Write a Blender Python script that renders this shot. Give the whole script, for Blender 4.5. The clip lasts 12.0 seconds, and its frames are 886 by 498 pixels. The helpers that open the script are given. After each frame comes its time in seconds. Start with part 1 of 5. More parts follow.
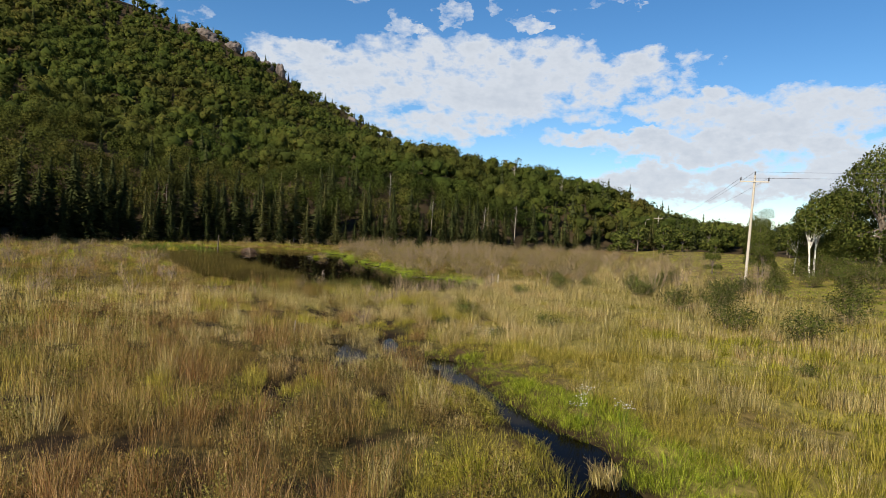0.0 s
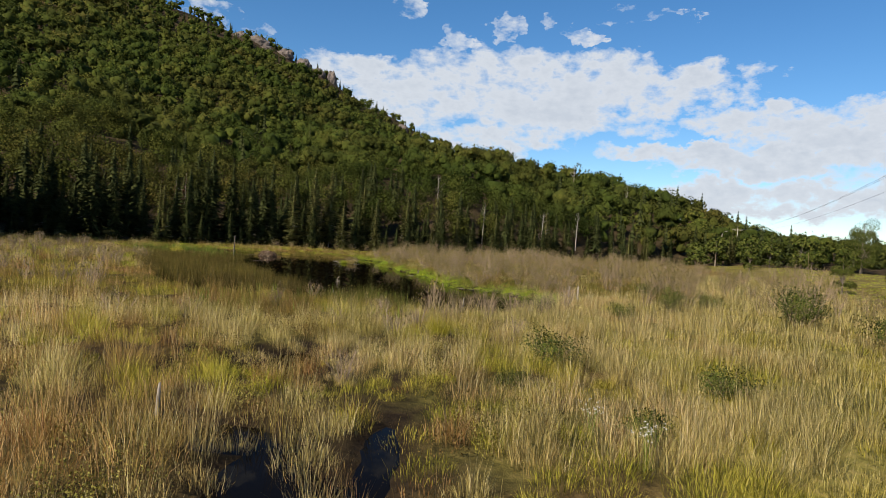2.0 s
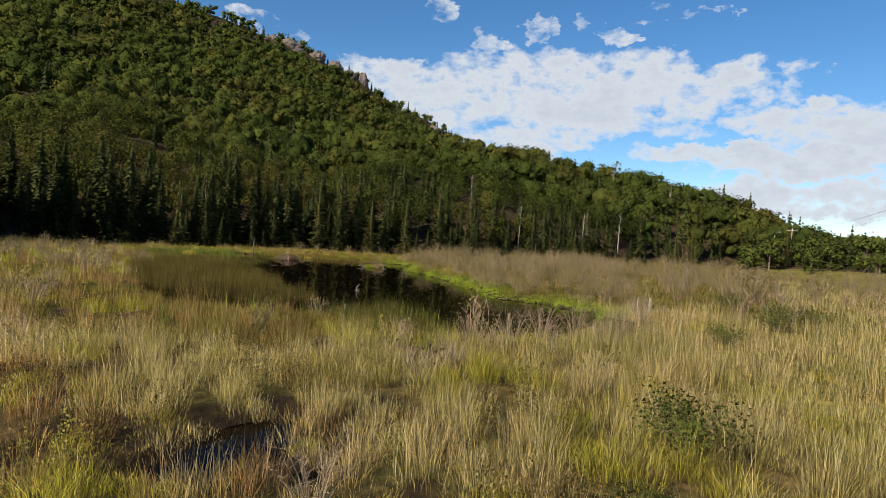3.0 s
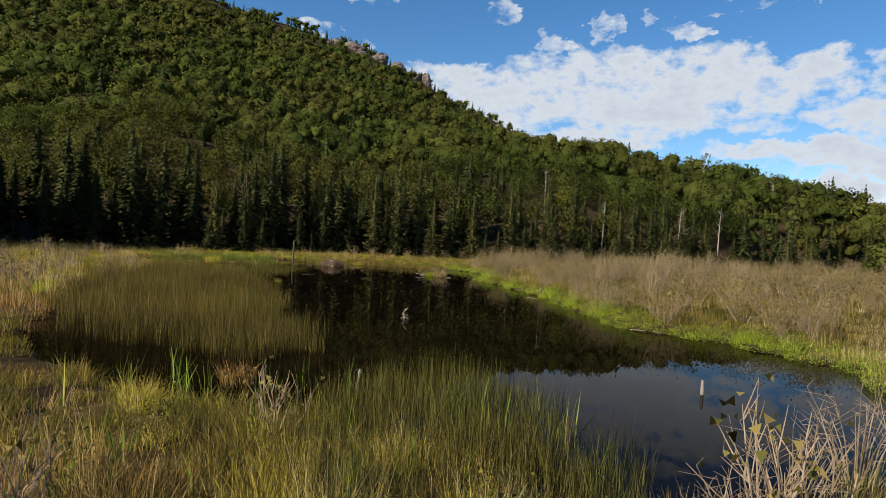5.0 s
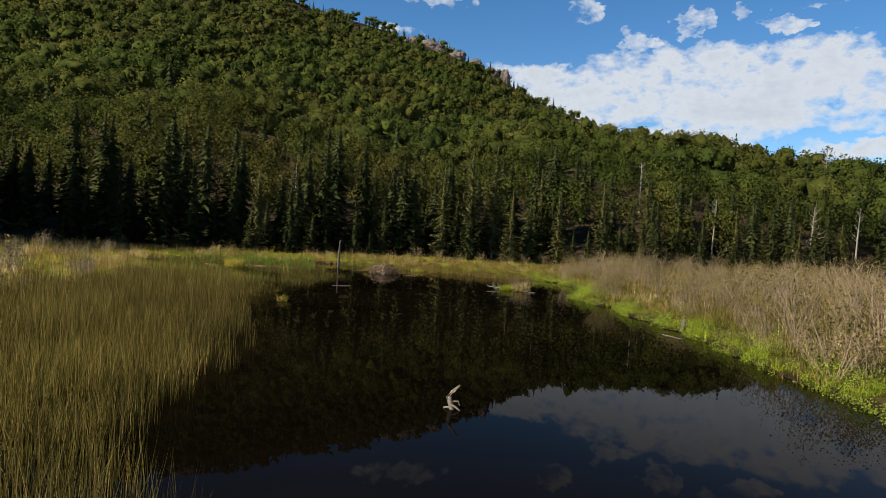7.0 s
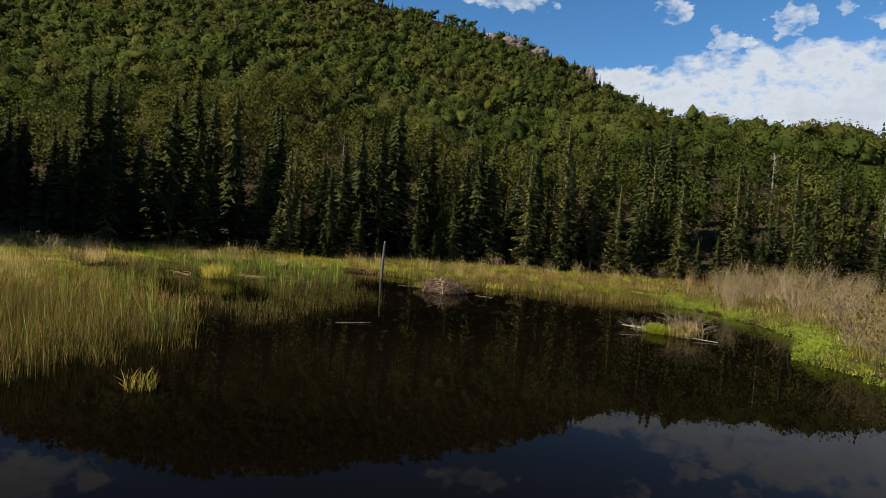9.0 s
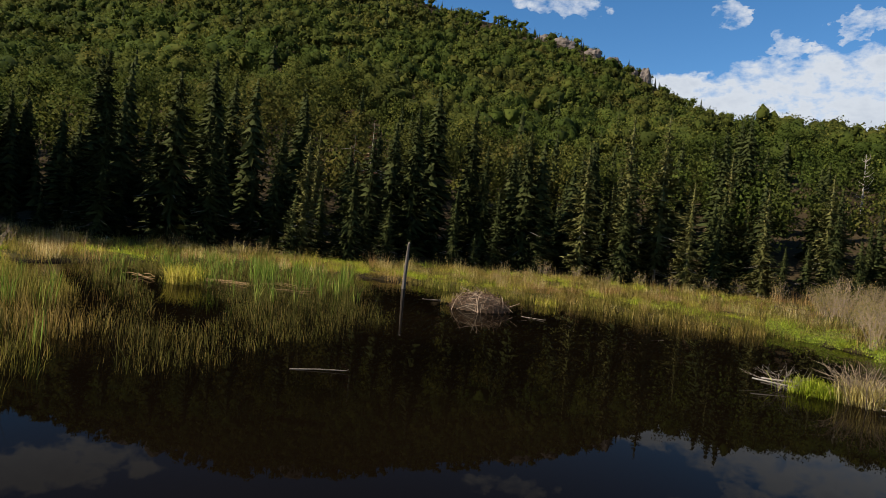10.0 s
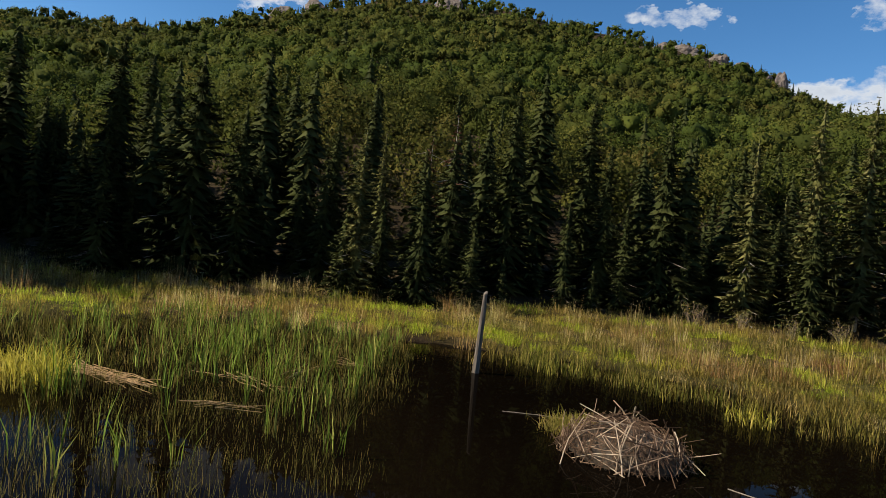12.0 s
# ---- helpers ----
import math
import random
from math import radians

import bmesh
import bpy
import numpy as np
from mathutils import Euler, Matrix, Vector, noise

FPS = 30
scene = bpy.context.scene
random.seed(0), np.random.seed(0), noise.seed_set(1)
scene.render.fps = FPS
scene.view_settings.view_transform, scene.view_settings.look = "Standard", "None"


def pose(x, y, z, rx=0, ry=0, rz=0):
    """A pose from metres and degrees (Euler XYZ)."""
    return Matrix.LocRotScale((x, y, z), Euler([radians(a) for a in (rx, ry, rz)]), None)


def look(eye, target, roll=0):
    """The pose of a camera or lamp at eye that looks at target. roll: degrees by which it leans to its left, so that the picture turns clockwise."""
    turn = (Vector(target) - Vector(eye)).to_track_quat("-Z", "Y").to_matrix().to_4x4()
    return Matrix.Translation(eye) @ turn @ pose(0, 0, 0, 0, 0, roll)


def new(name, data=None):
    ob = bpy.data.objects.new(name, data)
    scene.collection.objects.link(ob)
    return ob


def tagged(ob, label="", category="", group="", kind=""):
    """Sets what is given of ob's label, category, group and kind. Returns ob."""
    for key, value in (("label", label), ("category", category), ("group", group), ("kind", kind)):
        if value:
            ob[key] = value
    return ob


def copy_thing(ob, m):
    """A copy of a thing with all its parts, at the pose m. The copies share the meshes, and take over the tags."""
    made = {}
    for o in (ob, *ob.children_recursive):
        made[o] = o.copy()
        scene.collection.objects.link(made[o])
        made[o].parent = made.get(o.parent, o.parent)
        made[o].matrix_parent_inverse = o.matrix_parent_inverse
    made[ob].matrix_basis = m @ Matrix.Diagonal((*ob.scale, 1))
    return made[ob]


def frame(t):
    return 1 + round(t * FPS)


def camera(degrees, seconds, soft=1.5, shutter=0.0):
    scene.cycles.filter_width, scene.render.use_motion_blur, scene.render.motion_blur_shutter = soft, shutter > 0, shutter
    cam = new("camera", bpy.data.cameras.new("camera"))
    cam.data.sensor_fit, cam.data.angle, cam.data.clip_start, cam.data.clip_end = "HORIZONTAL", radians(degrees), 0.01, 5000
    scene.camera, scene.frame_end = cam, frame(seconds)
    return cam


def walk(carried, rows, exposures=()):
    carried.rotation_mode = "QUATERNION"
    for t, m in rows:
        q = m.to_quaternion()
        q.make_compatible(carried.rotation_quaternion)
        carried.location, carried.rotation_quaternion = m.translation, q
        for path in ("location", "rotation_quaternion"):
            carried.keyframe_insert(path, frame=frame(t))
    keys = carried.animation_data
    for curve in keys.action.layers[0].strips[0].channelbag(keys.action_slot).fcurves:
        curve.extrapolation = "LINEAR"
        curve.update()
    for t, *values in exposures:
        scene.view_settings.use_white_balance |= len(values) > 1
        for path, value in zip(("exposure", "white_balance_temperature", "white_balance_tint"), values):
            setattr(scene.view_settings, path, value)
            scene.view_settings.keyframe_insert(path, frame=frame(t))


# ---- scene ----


def aim(x, y, z, yaw, pitch, roll):
    """Camera pose from yaw to the left, pitch up and lean to the left, in degrees."""
    return pose(x, y, z, 0, 0, yaw) @ pose(0, 0, 0, 90 + pitch) @ pose(0, 0, 0, 0, 0, roll)


# ---- camera and walk ----
cam = camera(73.0, 12.0, soft=0.7)
ROWS = [
    (0, 1.30, 2.70, 5.28, -5.86, -1.91, 3.05),
    (0.5, 1.75, 6.96, 4.76, -4.85, -1.59, 3.03),
    (1, 2.13, 11.17, 4.32, -3.81, -1.43, 3.29),
    (1.5, 2.40, 15.14, 4.03, -2.56, -1.21, 3.68),
    (2, 2.56, 18.86, 3.87, -0.98, -0.98, 3.93),
    (2.5, 2.63, 22.15, 3.81, 0.60, -0.91, 3.85),
    (3, 2.29, 26.10, 3.74, 2.11, -0.93, 3.75),
    (4.8, 0.62, 39.27, 3.36, 7.76, -0.90, 3.14),
    (5, 0.46, 40.60, 3.34, 8.34, -0.92, 3.12),
    (5.5, 0.05, 43.80, 3.29, 10.05, -0.96, 3.39),
    (6, -0.48, 46.88, 3.32, 11.83, -1.05, 3.42),
    (6.5, -1.05, 50.11, 3.30, 13.70, -1.13, 3.55),
    (7, -1.83, 53.80, 3.23, 15.65, -1.14, 3.73),
    (7.2, -2.19, 55.30, 3.21, 16.34, -1.10, 3.80),
    (8.8, -6.69, 68.23, 2.91, 22.16, -1.17, 4.34),
    (9, -7.19, 69.78, 2.89, 22.97, -1.15, 4.60),
    (9.5, -8.30, 73.05, 2.87, 25.00, -1.17, 5.19),
    (10, -9.83, 76.80, 2.73, 27.26, -1.08, 5.97),
    (10.5, -11.28, 80.15, 2.68, 29.79, -1.00, 6.22),
    (11, -12.80, 83.16, 2.81, 32.60, -0.85, 6.94),
    (11.5, -14.24, 85.78, 3.08, 35.35, -0.57, 6.36),
    (12, -15.52, 88.04, 3.47, 37.78, -0.21, 6.13),
]
walk(cam, [(t, aim(x, y, z, yaw, pitch, roll)) for t, x, y, z, yaw, pitch, roll in ROWS], exposures=[(0.0, 0.85), (12.0, 0.85)])

# ---- sky, sun ----
SUN_ELEV, SUN_LEFT = 37.0, 138.0          # degrees up, degrees left of +y
sun_dir = Vector((-math.sin(radians(SUN_LEFT)) * math.cos(radians(SUN_ELEV)), math.cos(radians(SUN_LEFT)) * math.cos(radians(SUN_ELEV)), math.sin(radians(SUN_ELEV))))
sun = new("sun", bpy.data.lights.new("sun", "SUN"))
sun.data.energy, sun.data.angle, sun.data.color = 5.0, radians(0.53), (1.0, 0.88, 0.69)
sun.matrix_world = look((0, 0, 200), Vector((0, 0, 200)) - sun_dir)

world = bpy.data.worlds.new("sky")
scene.world = world
world.use_nodes = True
wt = world.node_tree
wt.nodes.clear()


def wn(kind, **props):
    node = wt.nodes.new(kind)
    for k, v in props.items():
        if k == "operation":
            node.operation = v
        elif k == "sky_type":
            node.sky_type = v
    return node


def wmath(op, a, b=None, c=None, clamp=False):
    node = wn("ShaderNodeMath", operation=op)
    node.use_clamp = clamp
    for i, v in enumerate((a, b, c)):
        if v is None:
            continue
        if isinstance(v, (int, float)):
            node.inputs[i].default_value = v
        else:
            wt.links.new(v, node.inputs[i])
    return node.outputs[0]


sky = wn("ShaderNodeTexSky", sky_type="NISHITA")
sky.sun_disc = False
sky.sun_elevation, sky.sun_rotation = radians(SUN_ELEV), radians(-SUN_LEFT)
sky.air_density, sky.dust_density, sky.ozone_density, sky.altitude = 1.0, 0.1, 3.0, 400
coord = wn("ShaderNodeTexCoord")
sep = wn("ShaderNodeSeparateXYZ")
wt.links.new(coord.outputs["Generated"], sep.inputs[0])
dx, dy, dz = sep.outputs


def wnoise(scale, detail, rough, offset, stretch=(1, 1, 1)):
    m = wn("ShaderNodeMapping")
    m.inputs["Location"].default_value, m.inputs["Scale"].default_value = offset, stretch
    wt.links.new(coord.outputs["Generated"], m.inputs[0])
    n = wn("ShaderNodeTexNoise")
    n.inputs["Scale"].default_value, n.inputs["Detail"].default_value, n.inputs["Roughness"].default_value = scale, detail, rough
    wt.links.new(m.outputs[0], n.inputs["Vector"])
    return n.outputs[0]


# a bank of cumulus stands low over the valley, with loose puffs above it
puff = wnoise(6.0, 8, 0.55, (3.1, 1.7, 0.4), (1, 1, 2.2))
fine = wnoise(48.0, 5, 0.6, (1.3, 5.2, 0.4), (1, 1, 1.6))
rag = wnoise(17.0, 6, 0.58, (7.1, 2.2, 0.4), (1, 1, 1.8))
bearing = wmath("MULTIPLY", wmath("ARCTAN2", wmath("MULTIPLY", dx, -1.0), dy), 180 / math.pi)
rise = wmath("MULTIPLY", wmath("ARCSINE", dz), 180 / math.pi)
warp = wnoise(15.0, 5, 0.6, (2.7, 8.1, 5.5), (1, 1, 1.5))
bearing = wmath("ADD", bearing, wmath("MULTIPLY", wmath("SUBTRACT", rag, 0.5), 9.0))
rise = wmath("ADD", rise, wmath("MULTIPLY", wmath("SUBTRACT", warp, 0.5), 5.0))
BANKS = [(-8.0, 13.8, 15.0, 4.0), (2.0, 13.0, 8.0, 3.4), (9.0, 14.6, 5.0, 1.7), (-19.0, 14.6, 10.0, 2.6), (-3.0, 9.6, 8.0, 1.5), (-36.0, 10.6, 11.0, 2.4), (-28.0, 11.6, 6.5, 1.4), (-21.0, 9.0, 7.0, 1.0), (-32.0, 8.2, 12.0, 1.3),
         (-30.0, 5.0, 15.0, 2.0), (-46.0, 6.5, 14.0, 3.0), (-62.0, 9.0, 20.0, 6.0), (-5.5, 19.8, 1.5, 1.3), (-1.1, 18.1, 1.4, 0.9), (-12.5, 19.2, 1.7, 0.8), (-18.1, 20.6, 4.0, 0.7), (-9.5, 20.3, 1.0, 0.6), (3.5, 20.6, 1.6, 0.9),
         (-32.2, 13.9, 1.5, 0.4), (-37.0, 13.2, 1.8, 0.5), (19.5, 17.6, 4.0, 1.2), (18.5, 21.6, 4.5, 1.0), (60.0, 21.0, 8.0, 1.6),
         (-90.0, 22.0, 26.0, 7.0), (170.0, 30.0, 30.0, 9.0), (-130.0, 14.0, 30.0, 6.0), (120.0, 14.0, 25.0, 5.0)]
bank = None
for az, el, wide, high in BANKS:
    peak = 0.75 if wide > 4.6 else 0.2
    u = wmath("DIVIDE", wmath("SUBTRACT", bearing, az), wide)
    v = wmath("DIVIDE", wmath("SUBTRACT", rise, el), high)
    q = wmath("SUBTRACT", 1.0, wmath("ADD", wmath("MULTIPLY", u, u), wmath("MULTIPLY", v, v)))
    q = wmath("MINIMUM", wmath("MAXIMUM", q, -1.0), peak)
    bank = q if bank is None else wmath("MAXIMUM", bank, q)
body = wmath("ADD", wmath("MULTIPLY", wmath("SUBTRACT", puff, 0.5), 2.2), wmath("MULTIPLY", wmath("SUBTRACT", rag, 0.5), 2.4))
body = wmath("ADD", body, wmath("MULTIPLY", wmath("SUBTRACT", fine, 0.5), 1.8))
dense = wmath("ADD", wmath("MULTIPLY", wmath("POWER", wmath("MAXIMUM", wmath("ADD", bank, 0.6), 0.0), 0.7), 1.6), body)
dense = wmath("SUBTRACT", dense, 1.12)
mask = wmath("MULTIPLY", wmath("MULTIPLY", dense, 1.3, clamp=True), 0.97)
shade = wn("ShaderNodeMapRange")
shade.inputs[1].default_value, shade.inputs[2].default_value, shade.inputs[3].default_value, shade.inputs[4].default_value = 0.2, 1.5, 1.0, 0.35
wt.links.new(dense, shade.inputs[0])
cloud = wn("ShaderNodeMixRGB")
cloud.inputs[1].default_value, cloud.inputs[2].default_value = (4.6, 5.15, 6.0, 1), (7.0, 7.35, 7.85, 1)
wt.links.new(shade.outputs[0], cloud.inputs[0])
mix = wn("ShaderNodeMixRGB")
wt.links.new(mask, mix.inputs[0])
vivid = wn("ShaderNodeHueSaturation")
vivid.inputs["Saturation"].default_value, vivid.inputs["Value"].default_value = 1.25, 1.25
wt.links.new(sky.outputs[0], vivid.inputs["Color"])
wt.links.new(vivid.outputs[0], mix.inputs[1])
wt.links.new(cloud.outputs[0], mix.inputs[2])
back = wn("ShaderNodeBackground")
back.inputs[1].default_value = 0.06
wt.links.new(mix.outputs[0], back.inputs[0])
wt.links.new(back.outputs[0], wn("ShaderNodeOutputWorld").inputs[0])

# ---- materials ----
def material(name):
    m = bpy.data.materials.new(name)
    m.use_nodes = True
    t = m.node_tree
    t.nodes.clear()
    out = t.nodes.new("ShaderNodeOutputMaterial")
    bsdf = t.nodes.new("ShaderNodeBsdfPrincipled")
    t.links.new(bsdf.outputs[0], out.inputs[0])
    return m, t, bsdf, out


def ramp(t, source, stops):
    node = t.nodes.new("ShaderNodeValToRGB")
    els = node.color_ramp.elements
    while len(els) < len(stops):
        els.new(0.5)
    for e, (p, c) in zip(els, stops):
        e.position, e.color = p, (*c, 1)
    t.links.new(source, node.inputs[0])
    return node.outputs[0]


def noise_tex(t, scale, detail=3, rough=0.55, space="Object", stretch=(1, 1, 1)):
    c = t.nodes.new("ShaderNodeTexCoord")
    m = t.nodes.new("ShaderNodeMapping")
    m.inputs["Scale"].default_value = stretch
    n = t.nodes.new("ShaderNodeTexNoise")
    n.inputs["Scale"].default_value, n.inputs["Detail"].default_value, n.inputs["Roughness"].default_value = scale, detail, rough
    t.links.new(c.outputs[space], m.inputs[0])
    t.links.new(m.outputs[0], n.inputs["Vector"])
    return n.outputs[0]


def mixed(t, fac, a, b, mode="MIX"):
    node = t.nodes.new("ShaderNodeMixRGB")
    node.blend_type = mode
    for i, v in ((0, fac), (1, a), (2, b)):
        if isinstance(v, (int, float)):
            node.inputs[i].default_value = v
        elif isinstance(v, tuple):
            node.inputs[i].default_value = (*v, 1)
        else:
            t.links.new(v, node.inputs[i])
    return node.outputs[0]


def bump(t, bsdf, height, strength, distance):
    b = t.nodes.new("ShaderNodeBump")
    b.inputs["Strength"].default_value, b.inputs["Distance"].default_value = strength, distance
    t.links.new(height, b.inputs["Height"])
    t.links.new(b.outputs[0], bsdf.inputs["Normal"])


def foliage(name, stops, patch=None, patch_scale=0.05, patch_mix=0.5, through_light=0.42, rough=0.7, spec=0.12, by="island"):
    """Leaf or blade material: each piece differs at random, patches differ over metres, and light shines through."""
    m, t, bsdf, out = material(name)
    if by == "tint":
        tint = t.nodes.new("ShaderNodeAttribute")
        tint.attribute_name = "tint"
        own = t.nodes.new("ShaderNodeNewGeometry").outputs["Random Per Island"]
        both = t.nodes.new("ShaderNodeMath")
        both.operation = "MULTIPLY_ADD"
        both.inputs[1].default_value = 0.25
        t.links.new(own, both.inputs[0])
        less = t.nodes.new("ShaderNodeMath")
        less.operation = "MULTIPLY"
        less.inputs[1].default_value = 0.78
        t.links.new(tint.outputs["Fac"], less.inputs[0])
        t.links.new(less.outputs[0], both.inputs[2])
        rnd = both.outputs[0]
    elif by == "island":
        rnd = t.nodes.new("ShaderNodeNewGeometry").outputs["Random Per Island"]
    else:
        rnd = t.nodes.new("ShaderNodeObjectInfo").outputs["Random"]
    col = ramp(t, rnd, stops)
    if patch:
        field = noise_tex(t, patch_scale, 4, 0.6)
        other = ramp(t, rnd, patch)
        sharp = t.nodes.new("ShaderNodeMapRange")
        sharp.inputs[1].default_value, sharp.inputs[2].default_value = 0.5 - 0.12 + (0.5 - patch_mix) * 0.3, 0.5 + 0.12 + (0.5 - patch_mix) * 0.3
        t.links.new(field, sharp.inputs[0])
        col = mixed(t, sharp.outputs[0], col, other)
    t.links.new(col, bsdf.inputs["Base Color"])
    bsdf.inputs["Roughness"].default_value = rough
    bsdf.inputs["Specular IOR Level"].default_value = spec
    if through_light:
        tr = t.nodes.new("ShaderNodeBsdfTranslucent")
        t.links.new(col, tr.inputs[0])
        mx = t.nodes.new("ShaderNodeMixShader")
        mx.inputs[0].default_value = through_light
        t.links.new(bsdf.outputs[0], mx.inputs[1])
        t.links.new(tr.outputs[0], mx.inputs[2])
        t.links.new(mx.outputs[0], out.inputs[0])
    return m


def solid(name, a, b, scale, rough=0.8, metal=0.0, relief=0.0, stretch=(1, 1, 1), spec=0.4):
    m, t, bsdf, out = material(name)
    n = noise_tex(t, scale, 5, 0.6, stretch=stretch)
    t.links.new(ramp(t, n, [(0.3, a), (0.7, b)]), bsdf.inputs["Base Color"])
    bsdf.inputs["Roughness"].default_value, bsdf.inputs["Metallic"].default_value = rough, metal
    bsdf.inputs["Specular IOR Level"].default_value = spec
    if relief:
        bump(t, bsdf, n, 0.7, relief)
    return m


MAT = {}
MAT["sedge"] = foliage("sedge_blades", [(0.0, (0.13, 0.05, 0.022)), (0.25, (0.27, 0.13, 0.05)), (0.5, (0.44, 0.26, 0.108)), (0.7, (0.27, 0.20, 0.042)), (0.88, (0.50, 0.32, 0.15)), (1.0, (0.66, 0.46, 0.25))],
                       [(0.0, (0.15, 0.15, 0.03)), (0.5, (0.27, 0.25, 0.055)), (1.0, (0.42, 0.31, 0.12))], 0.16, 0.3, by="tint")
MAT["straw"] = foliage("straw_grass_blades", [(0.0, (0.44, 0.25, 0.10)), (0.35, (0.74, 0.53, 0.27)), (0.65, (0.50, 0.42, 0.10)), (1.0, (0.90, 0.73, 0.47))],
                       [(0.0, (0.27, 0.26, 0.05)), (0.5, (0.46, 0.40, 0.12)), (1.0, (0.64, 0.52, 0.25))], 0.12, 0.5, by="tint")
MAT["green"] = foliage("green_grass_blades", [(0.0, (0.28, 0.28, 0.02)), (0.5, (0.45, 0.44, 0.04)), (1.0, (0.66, 0.54, 0.13))],
                       [(0.0, (0.30, 0.245, 0.04)), (0.6, (0.48, 0.39, 0.08)), (1.0, (0.60, 0.45, 0.14))], 0.13, 0.5, by="tint")
MAT["fen"] = foliage("fen_sedge_blades", [(0.0, (0.08, 0.09, 0.015)), (0.4, (0.155, 0.165, 0.025)), (0.75, (0.25, 0.225, 0.042)), (1.0, (0.42, 0.31, 0.10))],
                     [(0.0, (0.14, 0.10, 0.024)), (0.6, (0.28, 0.20, 0.05)), (1.0, (0.50, 0.34, 0.14))], 0.15, 0.5, by="tint")
MAT["gale"] = foliage("marsh_shrub_leaves", [(0.0, (0.11, 0.055, 0.022)), (0.35, (0.21, 0.125, 0.045)), (0.6, (0.20, 0.17, 0.04)), (0.85, (0.30, 0.27, 0.07)), (1.0, (0.42, 0.31, 0.13))],
                      [(0.0, (0.10, 0.10, 0.022)), (0.5, (0.19, 0.185, 0.036)), (1.0, (0.32, 0.29, 0.08))], 0.14, 0.45, through_light=0.35, by="tint")
MAT["herb"] = foliage("bank_herb_leaves", [(0.0, (0.08, 0.12, 0.012)), (0.5, (0.19, 0.27, 0.02)), (0.85, (0.31, 0.38, 0.04)), (1.0, (0.40, 0.42, 0.08))])
MAT["lush"] = foliage("lush_bank_leaves", [(0.0, (0.22, 0.28, 0.018)), (0.6, (0.40, 0.49, 0.035)), (1.0, (0.56, 0.57, 0.08))])
MAT["reed"] = foliage("reed_stems", [(0.0, (0.038, 0.034, 0.009)), (0.5, (0.08, 0.07, 0.017)), (1.0, (0.18, 0.13, 0.042))],
                      [(0.0, (0.085, 0.085, 0.016)), (0.6, (0.17, 0.14, 0.032)), (1.0, (0.30, 0.21, 0.07))], 0.13, 0.5)
MAT["rush"] = foliage("rush_stems", [(0.0, (0.07, 0.07, 0.015)), (0.5, (0.14, 0.13, 0.03)), (1.0, (0.27, 0.20, 0.07))],
                      [(0.0, (0.08, 0.09, 0.016)), (1.0, (0.19, 0.17, 0.042))], 0.3, 0.5)
MAT["cattail"] = foliage("cattail_blades", [(0.0, (0.09, 0.15, 0.02)), (0.6, (0.17, 0.25, 0.035)), (1.0, (0.33, 0.31, 0.08))])
MAT["needles"] = foliage("spruce_needles", [(0.0, (0.024, 0.031, 0.011)), (0.6, (0.039, 0.047, 0.015)), (1.0, (0.056, 0.062, 0.021))], through_light=0.22, rough=0.85, spec=0.05)
MAT["olive_needles"] = foliage("thin_olive_needles", [(0.0, (0.085, 0.09, 0.03)), (0.6, (0.135, 0.135, 0.045)), (1.0, (0.18, 0.165, 0.065))], through_light=0.35, rough=0.85, spec=0.05)
MAT["dead_needles"] = foliage("dying_spruce_needles", [(0.0, (0.07, 0.035, 0.02)), (0.6, (0.11, 0.055, 0.032)), (1.0, (0.08, 0.06, 0.03))], through_light=0.1, rough=0.8)
MAT["canopy"] = foliage("hill_canopy_leaves", [(0.0, (0.027, 0.040, 0.009)), (0.4, (0.046, 0.064, 0.012)), (0.75, (0.078, 0.095, 0.018)), (1.0, (0.13, 0.13, 0.028))],
                        [(0.0, (0.045, 0.05, 0.012)), (0.5, (0.072, 0.070, 0.016)), (1.0, (0.105, 0.076, 0.023))], 0.02, 0.32, through_light=0.35, by="tint", spec=0.05, rough=0.9)
MAT["leaf"] = foliage("broad_leaves", [(0.0, (0.04, 0.058, 0.010)), (0.5, (0.075, 0.095, 0.017)), (1.0, (0.14, 0.145, 0.032))], through_light=0.4)
MAT["bush_leaf"] = foliage("bush_leaves", [(0.0, (0.075, 0.09, 0.02)), (0.5, (0.14, 0.155, 0.034)), (1.0, (0.26, 0.24, 0.07))], through_light=0.3)
MAT["alder_leaf"] = foliage("alder_leaves", [(0.0, (0.075, 0.075, 0.018)), (0.5, (0.16, 0.14, 0.035)), (1.0, (0.30, 0.22, 0.08))], through_light=0.3)
MAT["twig"] = solid("grey_brown_twigs", (0.125, 0.09, 0.06), (0.29, 0.215, 0.145), 6, 0.85)
MAT["bark"] = solid("spruce_bark", (0.10, 0.075, 0.055), (0.22, 0.18, 0.15), 5, 0.9, relief=0.02, stretch=(1, 1, 0.3))
MAT["drift"] = solid("dull_driftwood", (0.07, 0.055, 0.042), (0.22, 0.18, 0.145), 8, 0.9, relief=0.01, stretch=(1, 4, 4))
MAT["pale_bark"] = solid("pale_grey_bark", (0.16, 0.135, 0.11), (0.34, 0.30, 0.26), 5, 0.9, stretch=(1, 1, 0.3))
MAT["grey_post"] = solid("dark_weathered_post", (0.035, 0.028, 0.022), (0.14, 0.115, 0.095), 6, 0.9, relief=0.01, stretch=(3, 3, 0.4))
MAT["birch"] = solid("birch_bark", (0.5, 0.47, 0.42), (0.75, 0.73, 0.69), 3, 0.7, stretch=(1, 1, 3))
